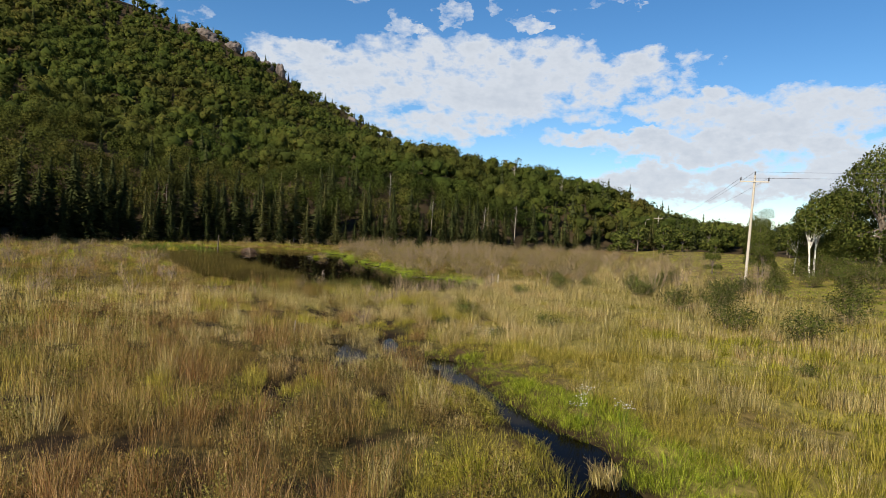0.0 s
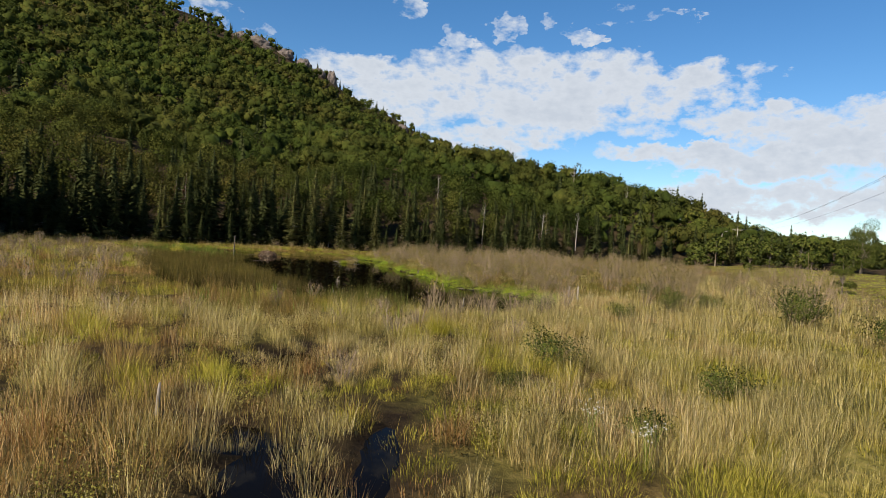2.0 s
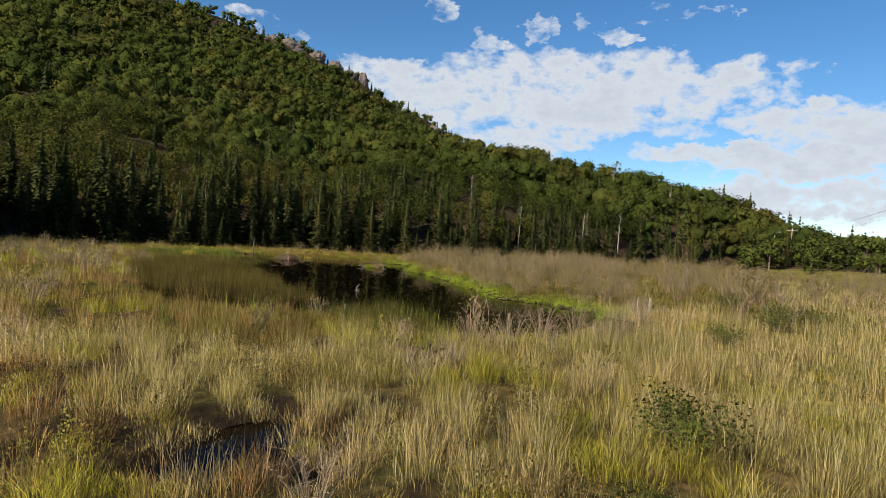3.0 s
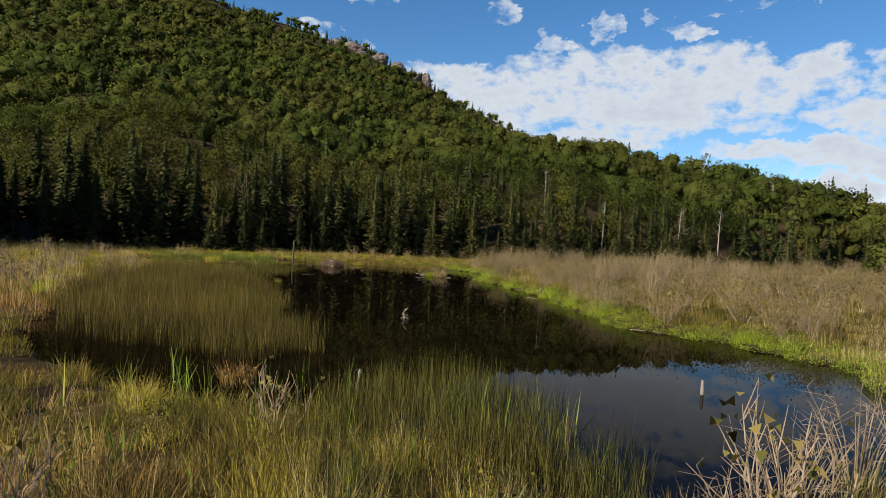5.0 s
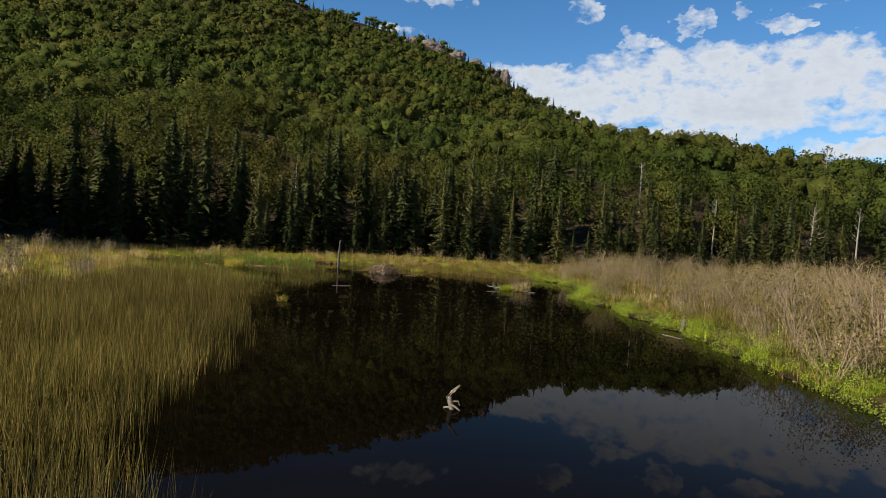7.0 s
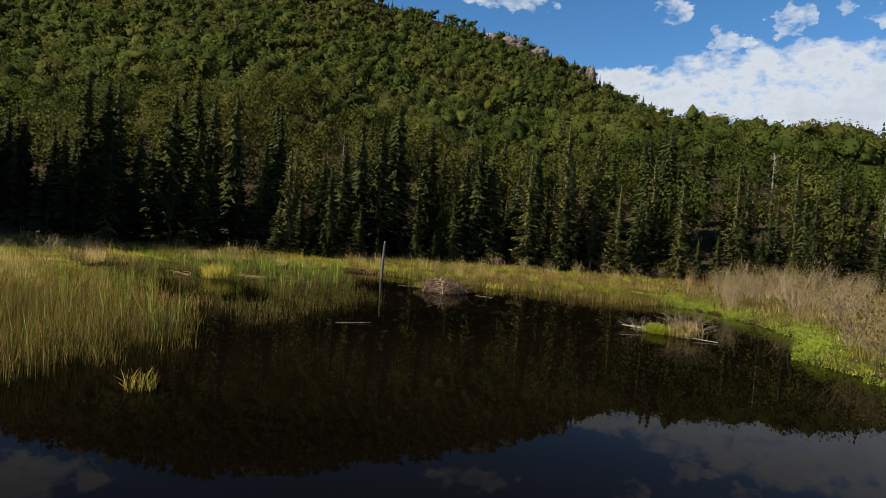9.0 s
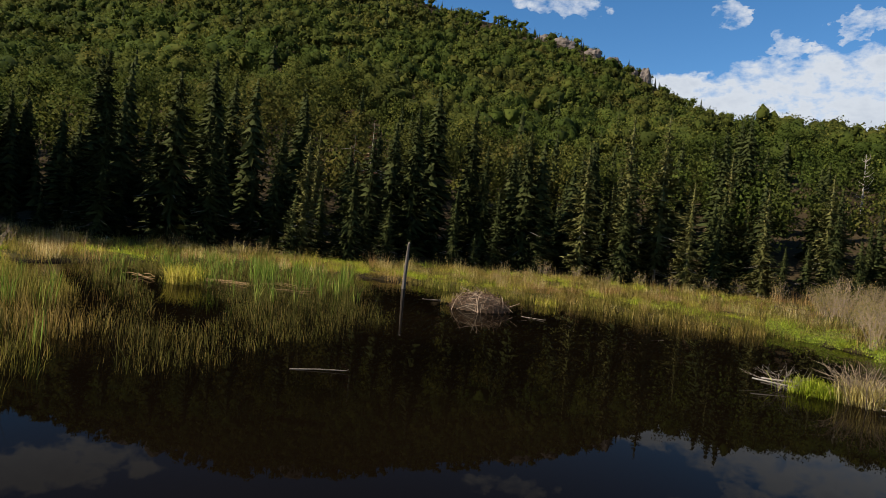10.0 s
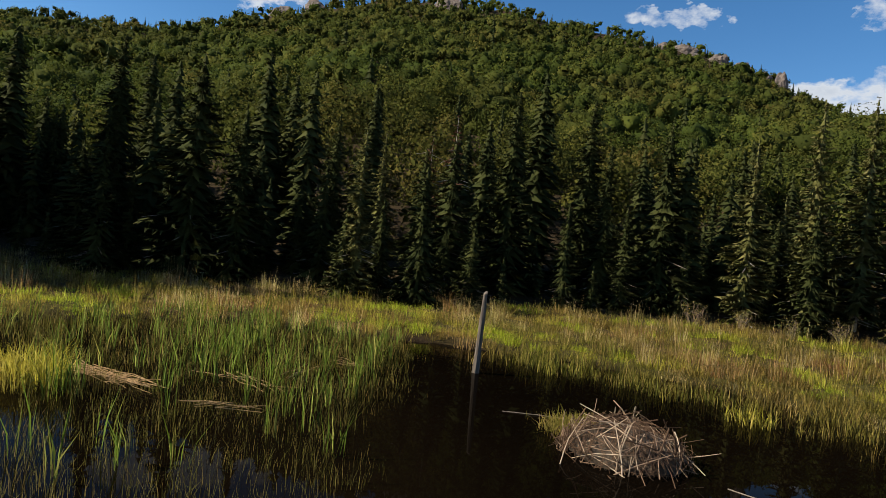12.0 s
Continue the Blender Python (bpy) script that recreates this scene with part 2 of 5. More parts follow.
MAT["dead_wood"] = solid("weathered_dead_wood", (0.11, 0.095, 0.08), (0.34, 0.30, 0.26), 7, 0.85, relief=0.01, stretch=(3, 3, 0.5))
MAT["pole"] = solid("grey_pole_wood", (0.30, 0.265, 0.22), (0.46, 0.42, 0.36), 8, 0.8, stretch=(4, 4, 0.3))
MAT["iron"] = solid("dark_insulator", (0.03, 0.03, 0.035), (0.07, 0.07, 0.08), 9, 0.4)
MAT["rock"] = solid("pinkish_granite", (0.055, 0.046, 0.042), (0.16, 0.13, 0.117), 0.35, 0.9, relief=0.6)
MAT["peeled"] = foliage("peeled_grey_sticks", [(0.0, (0.03, 0.018, 0.011)), (0.45, (0.09, 0.055, 0.034)), (0.75, (0.23, 0.16, 0.11)), (1.0, (0.42, 0.33, 0.24))], through_light=0, rough=0.85, by="object")
# haze of distance is put into the base colour as a bluish tone
MAT["far_hill"] = solid("haze_painted_far_woods", (0.055, 0.085, 0.10), (0.085, 0.115, 0.13), 0.02, 1.0, spec=0.0)
MAT["mud"] = solid("dark_lodge_mud", (0.03, 0.022, 0.015), (0.08, 0.06, 0.04), 3, 0.9, relief=0.05)
MAT["sign"] = solid("white_sign_paint", (0.62, 0.62, 0.60), (0.75, 0.75, 0.73), 4, 0.5)
MAT["petal"] = foliage("white_petals", [(0.0, (0.62, 0.60, 0.58)), (1.0, (0.78, 0.77, 0.76))], through_light=0.25)
MAT["stalk"] = foliage("dry_stalks", [(0.0, (0.16, 0.09, 0.04)), (0.5, (0.30, 0.19, 0.09)), (1.0, (0.42, 0.30, 0.16))], through_light=0.1)

# pond water: dark peat-stained, smooth with a faint ripple
m, t, bsdf, out = material("peaty_pond_water")
n = noise_tex(t, 0.12, 2, 0.5)
t.links.new(ramp(t, n, [(0.35, (0.0015, 0.001, 0.0006)), (0.7, (0.004, 0.0026, 0.0014))]), bsdf.inputs["Base Color"])
bsdf.inputs["Roughness"].default_value, bsdf.inputs["IOR"].default_value = 0.015, 1.33
bsdf.inputs["Specular IOR Level"].default_value = 0.03
bump(t, bsdf, noise_tex(t, 1.6, 2, 0.5), 0.02, 0.02)
MAT["water"] = m

# marsh floor: wet peat, moss and dead thatch; leaf litter under the woods
m, t, bsdf, out = material("marsh_floor")
fine, wide = noise_tex(t, 3.0, 6, 0.65), noise_tex(t, 0.09, 4, 0.6)
thatch = ramp(t, fine, [(0.3, (0.026, 0.017, 0.008)), (0.55, (0.07, 0.046, 0.02)), (0.75, (0.15, 0.10, 0.045))])
moss = ramp(t, fine, [(0.3, (0.026, 0.024, 0.008)), (0.55, (0.065, 0.058, 0.016)), (0.75, (0.13, 0.105, 0.03))])
col = mixed(t, ramp(t, wide, [(0.42, (0, 0, 0)), (0.58, (1, 1, 1))]), thatch, moss)
# "wet" colours shore mud, and also paints the shade between tufts dark
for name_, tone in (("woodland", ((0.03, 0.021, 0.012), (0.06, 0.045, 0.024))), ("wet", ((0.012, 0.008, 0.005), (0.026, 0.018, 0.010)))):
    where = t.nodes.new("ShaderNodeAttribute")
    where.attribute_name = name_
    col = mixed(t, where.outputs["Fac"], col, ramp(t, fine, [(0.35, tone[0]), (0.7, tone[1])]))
where = t.nodes.new("ShaderNodeAttribute")
where.attribute_name = "meadow"
col = mixed(t, where.outputs["Fac"], col, ramp(t, fine, [(0.3, (0.075, 0.065, 0.018)), (0.5, (0.16, 0.14, 0.035)), (0.7, (0.27, 0.21, 0.075))]))
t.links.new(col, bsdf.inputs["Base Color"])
bsdf.inputs["Roughness"].default_value, bsdf.inputs["Specular IOR Level"].default_value = 0.95, 0.05
bump(t, bsdf, fine, 0.8, 0.15)
MAT["ground"] = m

# ---- plan of the land ----
HUB = (0.0, 60.0)                          # bearings of the hills are taken from here, to the left of +y
CREST = [(-180, 6), (-60, 8), (-40, 9), (-30, 10), (-20, 16), (-12, 30), (-5, 56), (0, 75), (3.6, 90), (7.5, 102), (11, 117), (14.7, 132), (19, 142), (23, 148.5),
         (29, 155), (34, 163), (44, 163), (50, 148), (56, 131), (60, 119), (64, 112), (72, 102), (85, 94), (110, 70), (140, 20), (180, 6)]
CRAGS = [(-82, 474, 5.5, 5, 9.5, -0.12), (-92, 470, 8, 5, 8, 0), (-103, 467, 9, 5, 9, 0), (-115, 463, 8, 5, 8, 0), (-133, 455, 11, 6, 10, 0), (-145, 450, 8, 5, 7, 0), (-27, 470, 7, 5, 7, 0), (-124, 446, 6, 4, 5, 0),
         (-140, 340, 4, 4, 5, 0), (-336, 312, 14, 6, 12, 0), (-318, 324, 10, 6, 11, 0), (-262, 384, 14, 5, 12, 0)]
SHOULDER = [(-180, 0), (-48, 0), (-40, 0), (-36, 3), (-33, 6.5), (-30, 12), (-25, 19.5), (-19.4, 26.5), (-14.4, 27.5), (-10, 29.5), (-6, 36), (-2.7, 35), (0, 36), (3, 38.5), (8, 37), (16, 31), (26, 16), (40, 0), (180, 0)]
FOOT = [(-180, 150), (-60, 150), (-45, 165), (-35, 165), (-30, 150), (-24, 128), (-16, 100), (-8, 88), (0, 82), (12, 76), (21, 72), (30, 66), (35, 63), (42, 61), (50, 63), (57, 70), (66, 72), (80, 66), (110, 64), (180, 150)]


def table(rows, a):
    xs, ys = np.array(rows, float).T
    return np.interp(a, xs, ys)


def wave(x, y, scale, seed):
    """Soft value noise over the plan, about -1 to 1."""
    rng = np.random.RandomState(seed)
    total = 0
    for k in range(6):
        ang, ph = rng.uniform(0, 2 * math.pi, 2)
        f = (0.6 + 0.25 * k) / scale
        total = total + np.sin((x * math.cos(ang) + y * math.sin(ang)) * f * 2 * math.pi + ph + 1.3 * np.sin((x * math.sin(ang) - y * math.cos(ang)) * f * 3.1 + ph * 2))
    return total / 3.2


POND = [(10.2, 61), (8.2, 64.4), (4.8, 66.3), (3.2, 71.5), (1.2, 80), (-1.6, 87), (-3.6, 91), (-3, 97.5), (-6, 104.5), (-9, 108), (-11.5, 106), (-15.7, 107), (-20, 108),
        (-26, 106.5), (-31, 103), (-36, 98), (-36, 90), (-30, 86), (-25, 79), (-21, 71), (-17, 62), (-13.5, 54.5), (-9, 52), (-6, 50.7), (-3, 50.3), (0, 49), (1.4, 47.6),
        (4.5, 48.5), (7.5, 52), (10, 56.5)]
POOLS = [(3.4, 25.6, 1.4, 1.0), (0.3, 27.8, 0.9, 2.3), (-0.9, 29.7, 0.9, 0.8), (1.9, 29.2, 0.55, 1.9), (-1.3, 35.8, 1.1, 1.8), (0.3, 36.0, 0.35, 1.6), (-0.6, 24.7, 0.8, 0.7), (1.8, 21.0, 0.8, 0.5), (-1.6, 21.5, 0.5, 0.9), (-4.6, 27.6, 0.5, 0.8)]
BROOK = [(7.6, 4), (6.4, 10), (6.0, 14.3), (6.35, 16.2), (5.8, 18.0), (5.05, 20.2), (4.6, 22.3), (3.9, 25.0), (2.6, 26.6), (1.0, 27.4)]
BROOK_HALF = [0.9, 0.9, 0.9, 0.9, 0.65, 0.5, 0.5, 0.55, 0.6, 0.6]


def polygon_distance(px, py, poly):
    """Signed distance to a closed outline, negative inside."""
    a = np.array(poly, float)
    b = np.roll(a, -1, 0)
    best = np.full(px.shape, 1e9)
    inside = np.zeros(px.shape, bool)
    for (x0, y0), (x1, y1) in zip(a, b):
        ex, ey = x1 - x0, y1 - y0
        k = np.clip(((px - x0) * ex + (py - y0) * ey) / (ex * ex + ey * ey), 0, 1)
        best = np.minimum(best, np.hypot(px - x0 - k * ex, py - y0 - k * ey))
        inside ^= ((y0 > py) != (y1 > py)) & (px < ex * (py - y0) / (ey if ey else 1e-9) + x0)
    return np.where(inside, -best, best)


def shore(px, py):
    """Metres from the nearest open water, negative in it."""
    px, py = np.asarray(px, float), np.asarray(py, float)
    wob = 0.35 * wave(px, py, 4.0, 5) + 0.15 * wave(px, py, 1.3, 6)
    d = polygon_distance(px, py, POND) + wob
    for cx, cy, rx, ry in POOLS:
        q = np.hypot((px - cx) / rx, (py - cy) / ry)
        d = np.minimum(d, (q - 1) * min(rx, ry) + 0.5 * wob)
    for (x0, y0), (x1, y1), h0, h1 in zip(BROOK, BROOK[1:], BROOK_HALF, BROOK_HALF[1:]):
        ex, ey = x1 - x0, y1 - y0
        k = np.clip(((px - x0) * ex + (py - y0) * ey) / (ex * ex + ey * ey), 0, 1)
        d = np.minimum(d, np.hypot(px - x0 - k * ex, py - y0 - k * ey) - (h0 + k * (h1 - h0)) + 0.4 * wob)
    return d


def land(px, py):
    """Height of the ground."""
    px, py = np.asarray(px, float), np.asarray(py, float)
    r, a = np.hypot(px - HUB[0], py - HUB[1]), np.degrees(np.arctan2(-(px - HUB[0]), py - HUB[1]))
    foot = table(FOOT, a)
    s = np.clip((r - foot) / np.maximum(430 - foot, 1), 0, None)
    main = table(CREST, a) * np.where(s < 1, s ** 1.27, np.maximum(1 - (s - 1) * 0.8, 0.15))
    u = np.clip((r - foot) / np.maximum(235 - foot, 10), 0, None)
    near = table(SHOULDER, a) * np.where(u < 1, np.sin(np.minimum(u, 1) * math.pi / 2) ** 1.2, np.maximum(1 - (u - 1) * 0.5, 0))
    hill = np.maximum(main, near)
    rough = np.clip((r - foot) / 60, 0, 1)
    hill = hill + rough * (1.6 * wave(px, py, 60, 11) + 0.8 * wave(px, py, 22, 12))
    # road bank on the right
    east = np.clip((px - 30 - 0.28 * (py - 40)) / 30, 0, 1)
    bank = 1.6 * east ** 2 * (3 - 2 * east) + 0.006 * np.clip(py - 110, 0, 250) * np.clip((px - 20) / 60, 0, 1)
    d = shore(px, py)
    marsh = np.where(d > 0, 0.10 + 0.12 * np.clip(d / 1.0, 0, 1) + 0.10 * wave(px, py, 5, 21) * np.clip(d, 0, 1), 0.08 + np.clip(d, -1.2, 0) * 0.7)
    return marsh + hill + bank


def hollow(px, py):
    """Low places between the tufts: the lower, the darker the floor, wet peat and painted shade alike."""
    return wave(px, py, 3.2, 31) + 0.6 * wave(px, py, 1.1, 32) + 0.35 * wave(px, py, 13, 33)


def spread(parts):
    out = []
    for a, b, n in parts:
        out += list(np.linspace(a, b, n, endpoint=False))
    return np.array(out + [parts[-1][1]])


def mesh_from(name, verts, faces, mat, smooth=False, normals=None, tint=None):
    """A mesh from arrays of vertices and equal-sized faces."""
    me = bpy.data.meshes.new(name)
    verts, faces = np.asarray(verts, np.float32), np.asarray(faces, np.int32)
    k = faces.shape[1]
    me.vertices.add(len(verts))
    me.vertices.foreach_set("co", verts.ravel())
    me.loops.add(faces.size)
    me.loops.foreach_set("vertex_index", faces.ravel())
    me.polygons.add(len(faces))
    me.polygons.foreach_set("loop_start", np.arange(0, faces.size, k, dtype=np.int32))
    me.polygons.foreach_set("use_smooth", np.full(len(faces), smooth))
    me.update(calc_edges=True)
    me.materials.append(mat)
    if tint is not None:
        me.attributes.new("tint", "FLOAT", "POINT").data.foreach_set("value", np.asarray(tint, np.float32))
    if normals is not None:
        me.polygons.foreach_set("use_smooth", np.full(len(faces), True))
        me.normals_split_custom_set_from_vertices(np.asarray(normals, np.float32))
    return me


gx = spread([(-3200, -600, 10), (-600, -160, 22), (-160, -50, 28), (-50, -16, 36), (-16, 18, 78), (18, 60, 34), (60, 200, 28), (200, 700, 20), (700, 3200, 10)])
gy = spread([(-1500, -100, 10), (-100, 0, 15), (0, 60, 118), (60, 115, 72), (115, 200, 36), (200, 640, 55), (640, 4000, 16)])
GX, GY = np.meshgrid(gx, gy)
GZ = land(GX, GY)
nx, ny = len(gx), len(gy)
idx = np.arange(nx * ny).reshape(ny, nx)
quads = np.stack([idx[:-1, :-1], idx[:-1, 1:], idx[1:, 1:], idx[1:, :-1]], -1).reshape(-1, 4)
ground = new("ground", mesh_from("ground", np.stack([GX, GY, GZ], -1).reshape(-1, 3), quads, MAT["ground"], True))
RG, AG = np.hypot(GX - HUB[0], GY - HUB[1]), np.degrees(np.arctan2(-(GX - HUB[0]), GY - HUB[1]))
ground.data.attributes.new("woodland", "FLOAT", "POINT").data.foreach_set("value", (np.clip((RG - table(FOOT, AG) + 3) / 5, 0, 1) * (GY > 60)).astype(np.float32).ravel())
# wet: real mud at the shore, plus gaps between tufts darkened by colour
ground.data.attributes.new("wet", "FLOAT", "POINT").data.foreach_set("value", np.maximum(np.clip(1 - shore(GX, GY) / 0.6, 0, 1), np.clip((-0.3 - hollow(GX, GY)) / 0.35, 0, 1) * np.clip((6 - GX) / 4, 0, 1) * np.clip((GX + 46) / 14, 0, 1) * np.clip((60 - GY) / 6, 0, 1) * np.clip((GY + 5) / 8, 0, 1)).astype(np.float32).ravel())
ground.data.attributes.new("meadow", "FLOAT", "POINT").data.foreach_set("value", (np.clip((GX - 4.0 - 0.1 * (GY - 25) + 1.8 * wave(GX, GY, 7, 81)) / 5, 0, 1) * np.clip(0.7 + 0.5 * wave(GX, GY, 9, 82), 0.2, 1) * np.clip(shore(GX, GY) / 0.8 - 0.3, 0, 1) * np.clip((table(FOOT, AG) - RG) / 6, 0, 1) * (GY < 200)).astype(np.float32).ravel())
tagged(ground, "peaty marsh floor with thatch rising into wooded hills", "ground", kind="structure")

wx, wy = np.linspace(-45, 20, 14), np.linspace(-12, 115, 26)
WX, WY = np.meshgrid(wx, wy)
widx = np.arange(WX.size).reshape(WX.shape)
wq = np.stack([widx[:-1, :-1], widx[:-1, 1:], widx[1:, 1:], widx[1:, :-1]], -1).reshape(-1, 4)
water = new("water", mesh_from("water", np.stack([WX, WY, 0 * WX], -1).reshape(-1, 3), wq, MAT["water"], True))
tagged(water, "still dark peaty pond water mirroring hill and clouds", "water", kind="structure")

# ---- plants: shapes ----
def part(name, me, parent, label=""):
    ob = new(name, me)
    ob.parent = parent
    return tagged(ob, label)


def tubes(paths, sides=4):
    """Tapered tubes along paths: each a list of (x, y, z, radius). Returns vertices and quads."""
    vs, fs, base = [], [], 0
    for path in paths:
        p = np.array(path, float)
        n = len(p)
        d = np.gradient(p[:, :3], axis=0)
        d /= np.linalg.norm(d, axis=1)[:, None] + 1e-9
        ref = np.where(np.abs(d[:, 2:3]) > 0.9, [[1.0, 0, 0]], [[0, 0, 1.0]])
        u = np.cross(d, ref)
        u /= np.linalg.norm(u, axis=1)[:, None] + 1e-9
        v = np.cross(d, u)
        for k in range(sides):
            a = 2 * math.pi * k / sides
            vs.append(p[:, :3] + p[:, 3:4] * (u * math.cos(a) + v * math.sin(a)))
        ring = np.concatenate([np.arange(n)[None] + k * n for k in range(sides)]) + base
        for k in range(sides):
            a, b = ring[k], ring[(k + 1) % sides]
            fs.append(np.stack([a[:-1], b[:-1], b[1:], a[1:]], -1))
        base += n * sides
    return np.concatenate(vs), np.concatenate(fs)


def blades(xyz, height, width, lean, rng, droop=0.35, away=None):
    """Grass blades: bent, widest in the middle, with a pointed tip. Returns vertices and triangles."""
    n = len(xyz)
    a, b = rng.uniform(0, 2 * math.pi, (2, n))
    if away is not None:
        b = away
    side = np.stack([np.cos(a), np.sin(a), 0 * a], -1) * width[:, None] * 0.5
    out = np.stack([np.cos(b), np.sin(b), 0 * b], -1) * (lean * height)[:, None]
    up = np.array([0, 0, 1.0])
    mid = xyz + out * 0.3 + up * (height * 0.5)[:, None]
    top = xyz + out * (1 + droop) + up * (height * (1 - 0.25 * lean * lean))[:, None]
    v = np.stack([xyz, mid + side, mid - side, top], 1).reshape(-1, 3)
    k = np.arange(n)[:, None] * 4
    f = np.concatenate([k + [0, 1, 2], k + [2, 1, 3]], 1).reshape(-1, 3)
    return v, f


def leaf_cards(centre, size, rng, outward=None, bias=0.6):
    """Loose leaf sprays: small triangles turned at random, leaning outward."""
    n = len(centre)
    nrm = rng.normal(size=(n, 3))
    nrm /= np.linalg.norm(nrm, axis=1)[:, None]
    if outward is not None:
        nrm = nrm * (1 - bias) + outward * bias
        nrm /= np.linalg.norm(nrm, axis=1)[:, None] + 1e-9
    ref = rng.normal(size=(n, 3))
    u = np.cross(nrm, ref)
    u /= np.linalg.norm(u, axis=1)[:, None] + 1e-9
    w = np.cross(nrm, u) * (1 if outward is None else 1)
    s = np.asarray(size)[:, None] if np.ndim(size) else size
    v = np.stack([centre + u * s, centre - u * s * 0.55 + w * s * 0.8, centre - u * s * 0.5 - w * s * 0.75], 1).reshape(-1, 3)
    return v, np.arange(3 * n).reshape(-1, 3)


def soft_normals(outward, rng, up=0.35, loose=0.35):
    """Shading normals of a leafy mass, three for each card."""
    n = outward + [0, 0, up] + rng.normal(size=outward.shape) * loose
    n /= np.linalg.norm(n, axis=1)[:, None] + 1e-9
    return np.repeat(n, 3, 0)


def joined(*pairs):
    vs, fs, base = [], [], 0
    for v, f in pairs:
        vs.append(v)
        fs.append(f + base)
        base += len(v)
    return np.concatenate(vs), np.concatenate(fs)


def tri(quads):
    return np.concatenate([quads[:, [0, 1, 2]], quads[:, [0, 2, 3]]])


def sphere_dirs(n, rng, low=-0.4):
    z = rng.uniform(low, 1, n)
    a = rng.uniform(0, 2 * math.pi, n)
    q = np.sqrt(1 - z * z)
    return np.stack([q * np.cos(a), q * np.sin(a), z], -1)


def spruce_mesh(height, radius, rng, boughs=500, fingers=7, bare=0.04, thin=1.0, needle=0.25, plump=0.17, body=0.5, layer=0.36, sectors=28):
    """Needles of a spruce: boughs all up the stem, each a flat spray with ragged fingers. Returns vertices, triangles and shading normals."""
    n = int(boughs * thin)
    s = bare + (0.99 - bare) * (1 - rng.uniform(0, 1, n) ** 0.78)
    # boughs gather loosely in whorls
    whorl = max(height * 1.6, 6)
    s = np.where(rng.rand(n) < 0.5, np.round(s * whorl) / whorl + rng.normal(0, 0.010, n), s)
    s = np.clip(s, bare, 0.99)
    a = rng.uniform(0, 2 * math.pi, n)
    ph = rng.uniform(0, 6.28, 3)
    uneven = 1 + 0.17 * np.sin(2 * a + ph[0] + 7 * s) + 0.13 * np.sin(3 * a + ph[1] - 17 * s) + 0.10 * np.sin(29 * s + ph[2])
    r = radius * (1 - s) ** 0.85 * np.clip((s - bare) / 0.07 + 0.62, 0, 1) * uneven * rng.uniform(0.55, 1.1, n) + 0.06
    sag, lift = rng.uniform(0.2, 0.75, n) * (1 - 0.9 * s), rng.uniform(0.05, 0.3, n)
    d1 = np.stack([np.cos(a), np.sin(a), 0 * a], -1)
    side1 = np.stack([-np.sin(a), np.cos(a), 0 * a], -1)

    def spine(i, u):
        return d1[i] * (r[i] * u)[:, None] + np.stack([0 * u, 0 * u, (s * height)[i] + r[i] * (-sag[i] * u + lift[i] * u * u)], -1)

    every = np.arange(n)
    one = np.ones(n)
    mid = spine(every, 0.6 * one)
    w = side1 * (r * rng.uniform(0.035, 0.08, n) + 0.02)[:, None]
    flat = np.stack([spine(every, 0 * one), mid + w - [0, 0, 0.05], spine(every, 1.05 * one), spine(every, 0 * one), spine(every, 1.05 * one), mid - w - [0, 0, 0.05]], 1).reshape(-1, 3)
    i = np.repeat(every, fingers)
    k = np.tile(np.arange(fingers), n)
    m = len(i)
    u = 0.2 + 0.8 * (k + rng.uniform(0, 0.9, m)) / fingers
    sg = np.where(k % 2, 1.0, -1.0)
    p = spine(i, u)
    go = d1[i] * rng.uniform(0.3, 1.0, m)[:, None] + side1[i] * (sg * rng.uniform(0.2, 0.9, m))[:, None] + np.stack([0 * u, 0 * u, -rng.uniform(-0.1, 0.9, m)], -1)
    go /= np.linalg.norm(go, axis=1)[:, None]
    long = (needle * np.minimum(1, 0.35 + 0.5 * r[i]) + 0.10 * r[i]) * (1.15 - 0.45 * u) * rng.uniform(0.6, 1.35, m)
    across = np.cross(go, np.array([0, 0, 1.0]) + rng.normal(0, 0.6, (m, 3)))
    across /= np.linalg.norm(across, axis=1)[:, None] + 1e-9
    h = across * (long * plump)[:, None]
    v = np.stack([p - h, p + h, p + go * long[:, None]], 1).reshape(-1, 3)
    out = d1[i] * 0.8 + side1[i] * (sg * 0.2)[:, None] + [0, 0, 0.42] + rng.normal(0, 0.22, (m, 3))
    out1 = d1 * 0.8 + [0, 0, 0.42] + rng.normal(0, 0.2, (n, 3))
    ns = np.concatenate([np.repeat(out1, 6, 0), np.repeat(out, 3, 0)])
    v = np.concatenate([flat, v])
    f = np.arange(len(v)).reshape(-1, 3)
    if body:
        # overlapping ragged skirts of boughs fill the inside
        zs = np.arange(bare + 0.02, 0.97, layer / height)
        lz, la = np.meshgrid(zs, np.arange(sectors) * 2 * math.pi / sectors, indexing="ij")
        la = la + rng.uniform(-0.15, 0.15, la.shape) + rng.uniform(0, 6.28, (len(zs), 1))
        wide = 1 + 0.17 * np.sin(2 * la + ph[0] + 7 * lz) + 0.13 * np.sin(3 * la + ph[1] - 17 * lz) + 0.10 * np.sin(29 * lz + ph[2])
        lr = body * (radius * (1 - lz) ** 0.85 * np.clip((lz - bare) / 0.07 + 0.62, 0, 1) * wide * rng.uniform(0.7, 1.25, la.shape) + 0.05)
        lr = lr * np.where(np.arange(sectors) % 2, 1.2, 0.55)
        low = np.stack([lr * np.cos(la), lr * np.sin(la), lz * height - lr * rng.uniform(0.2, 0.6, la.shape)], -1)
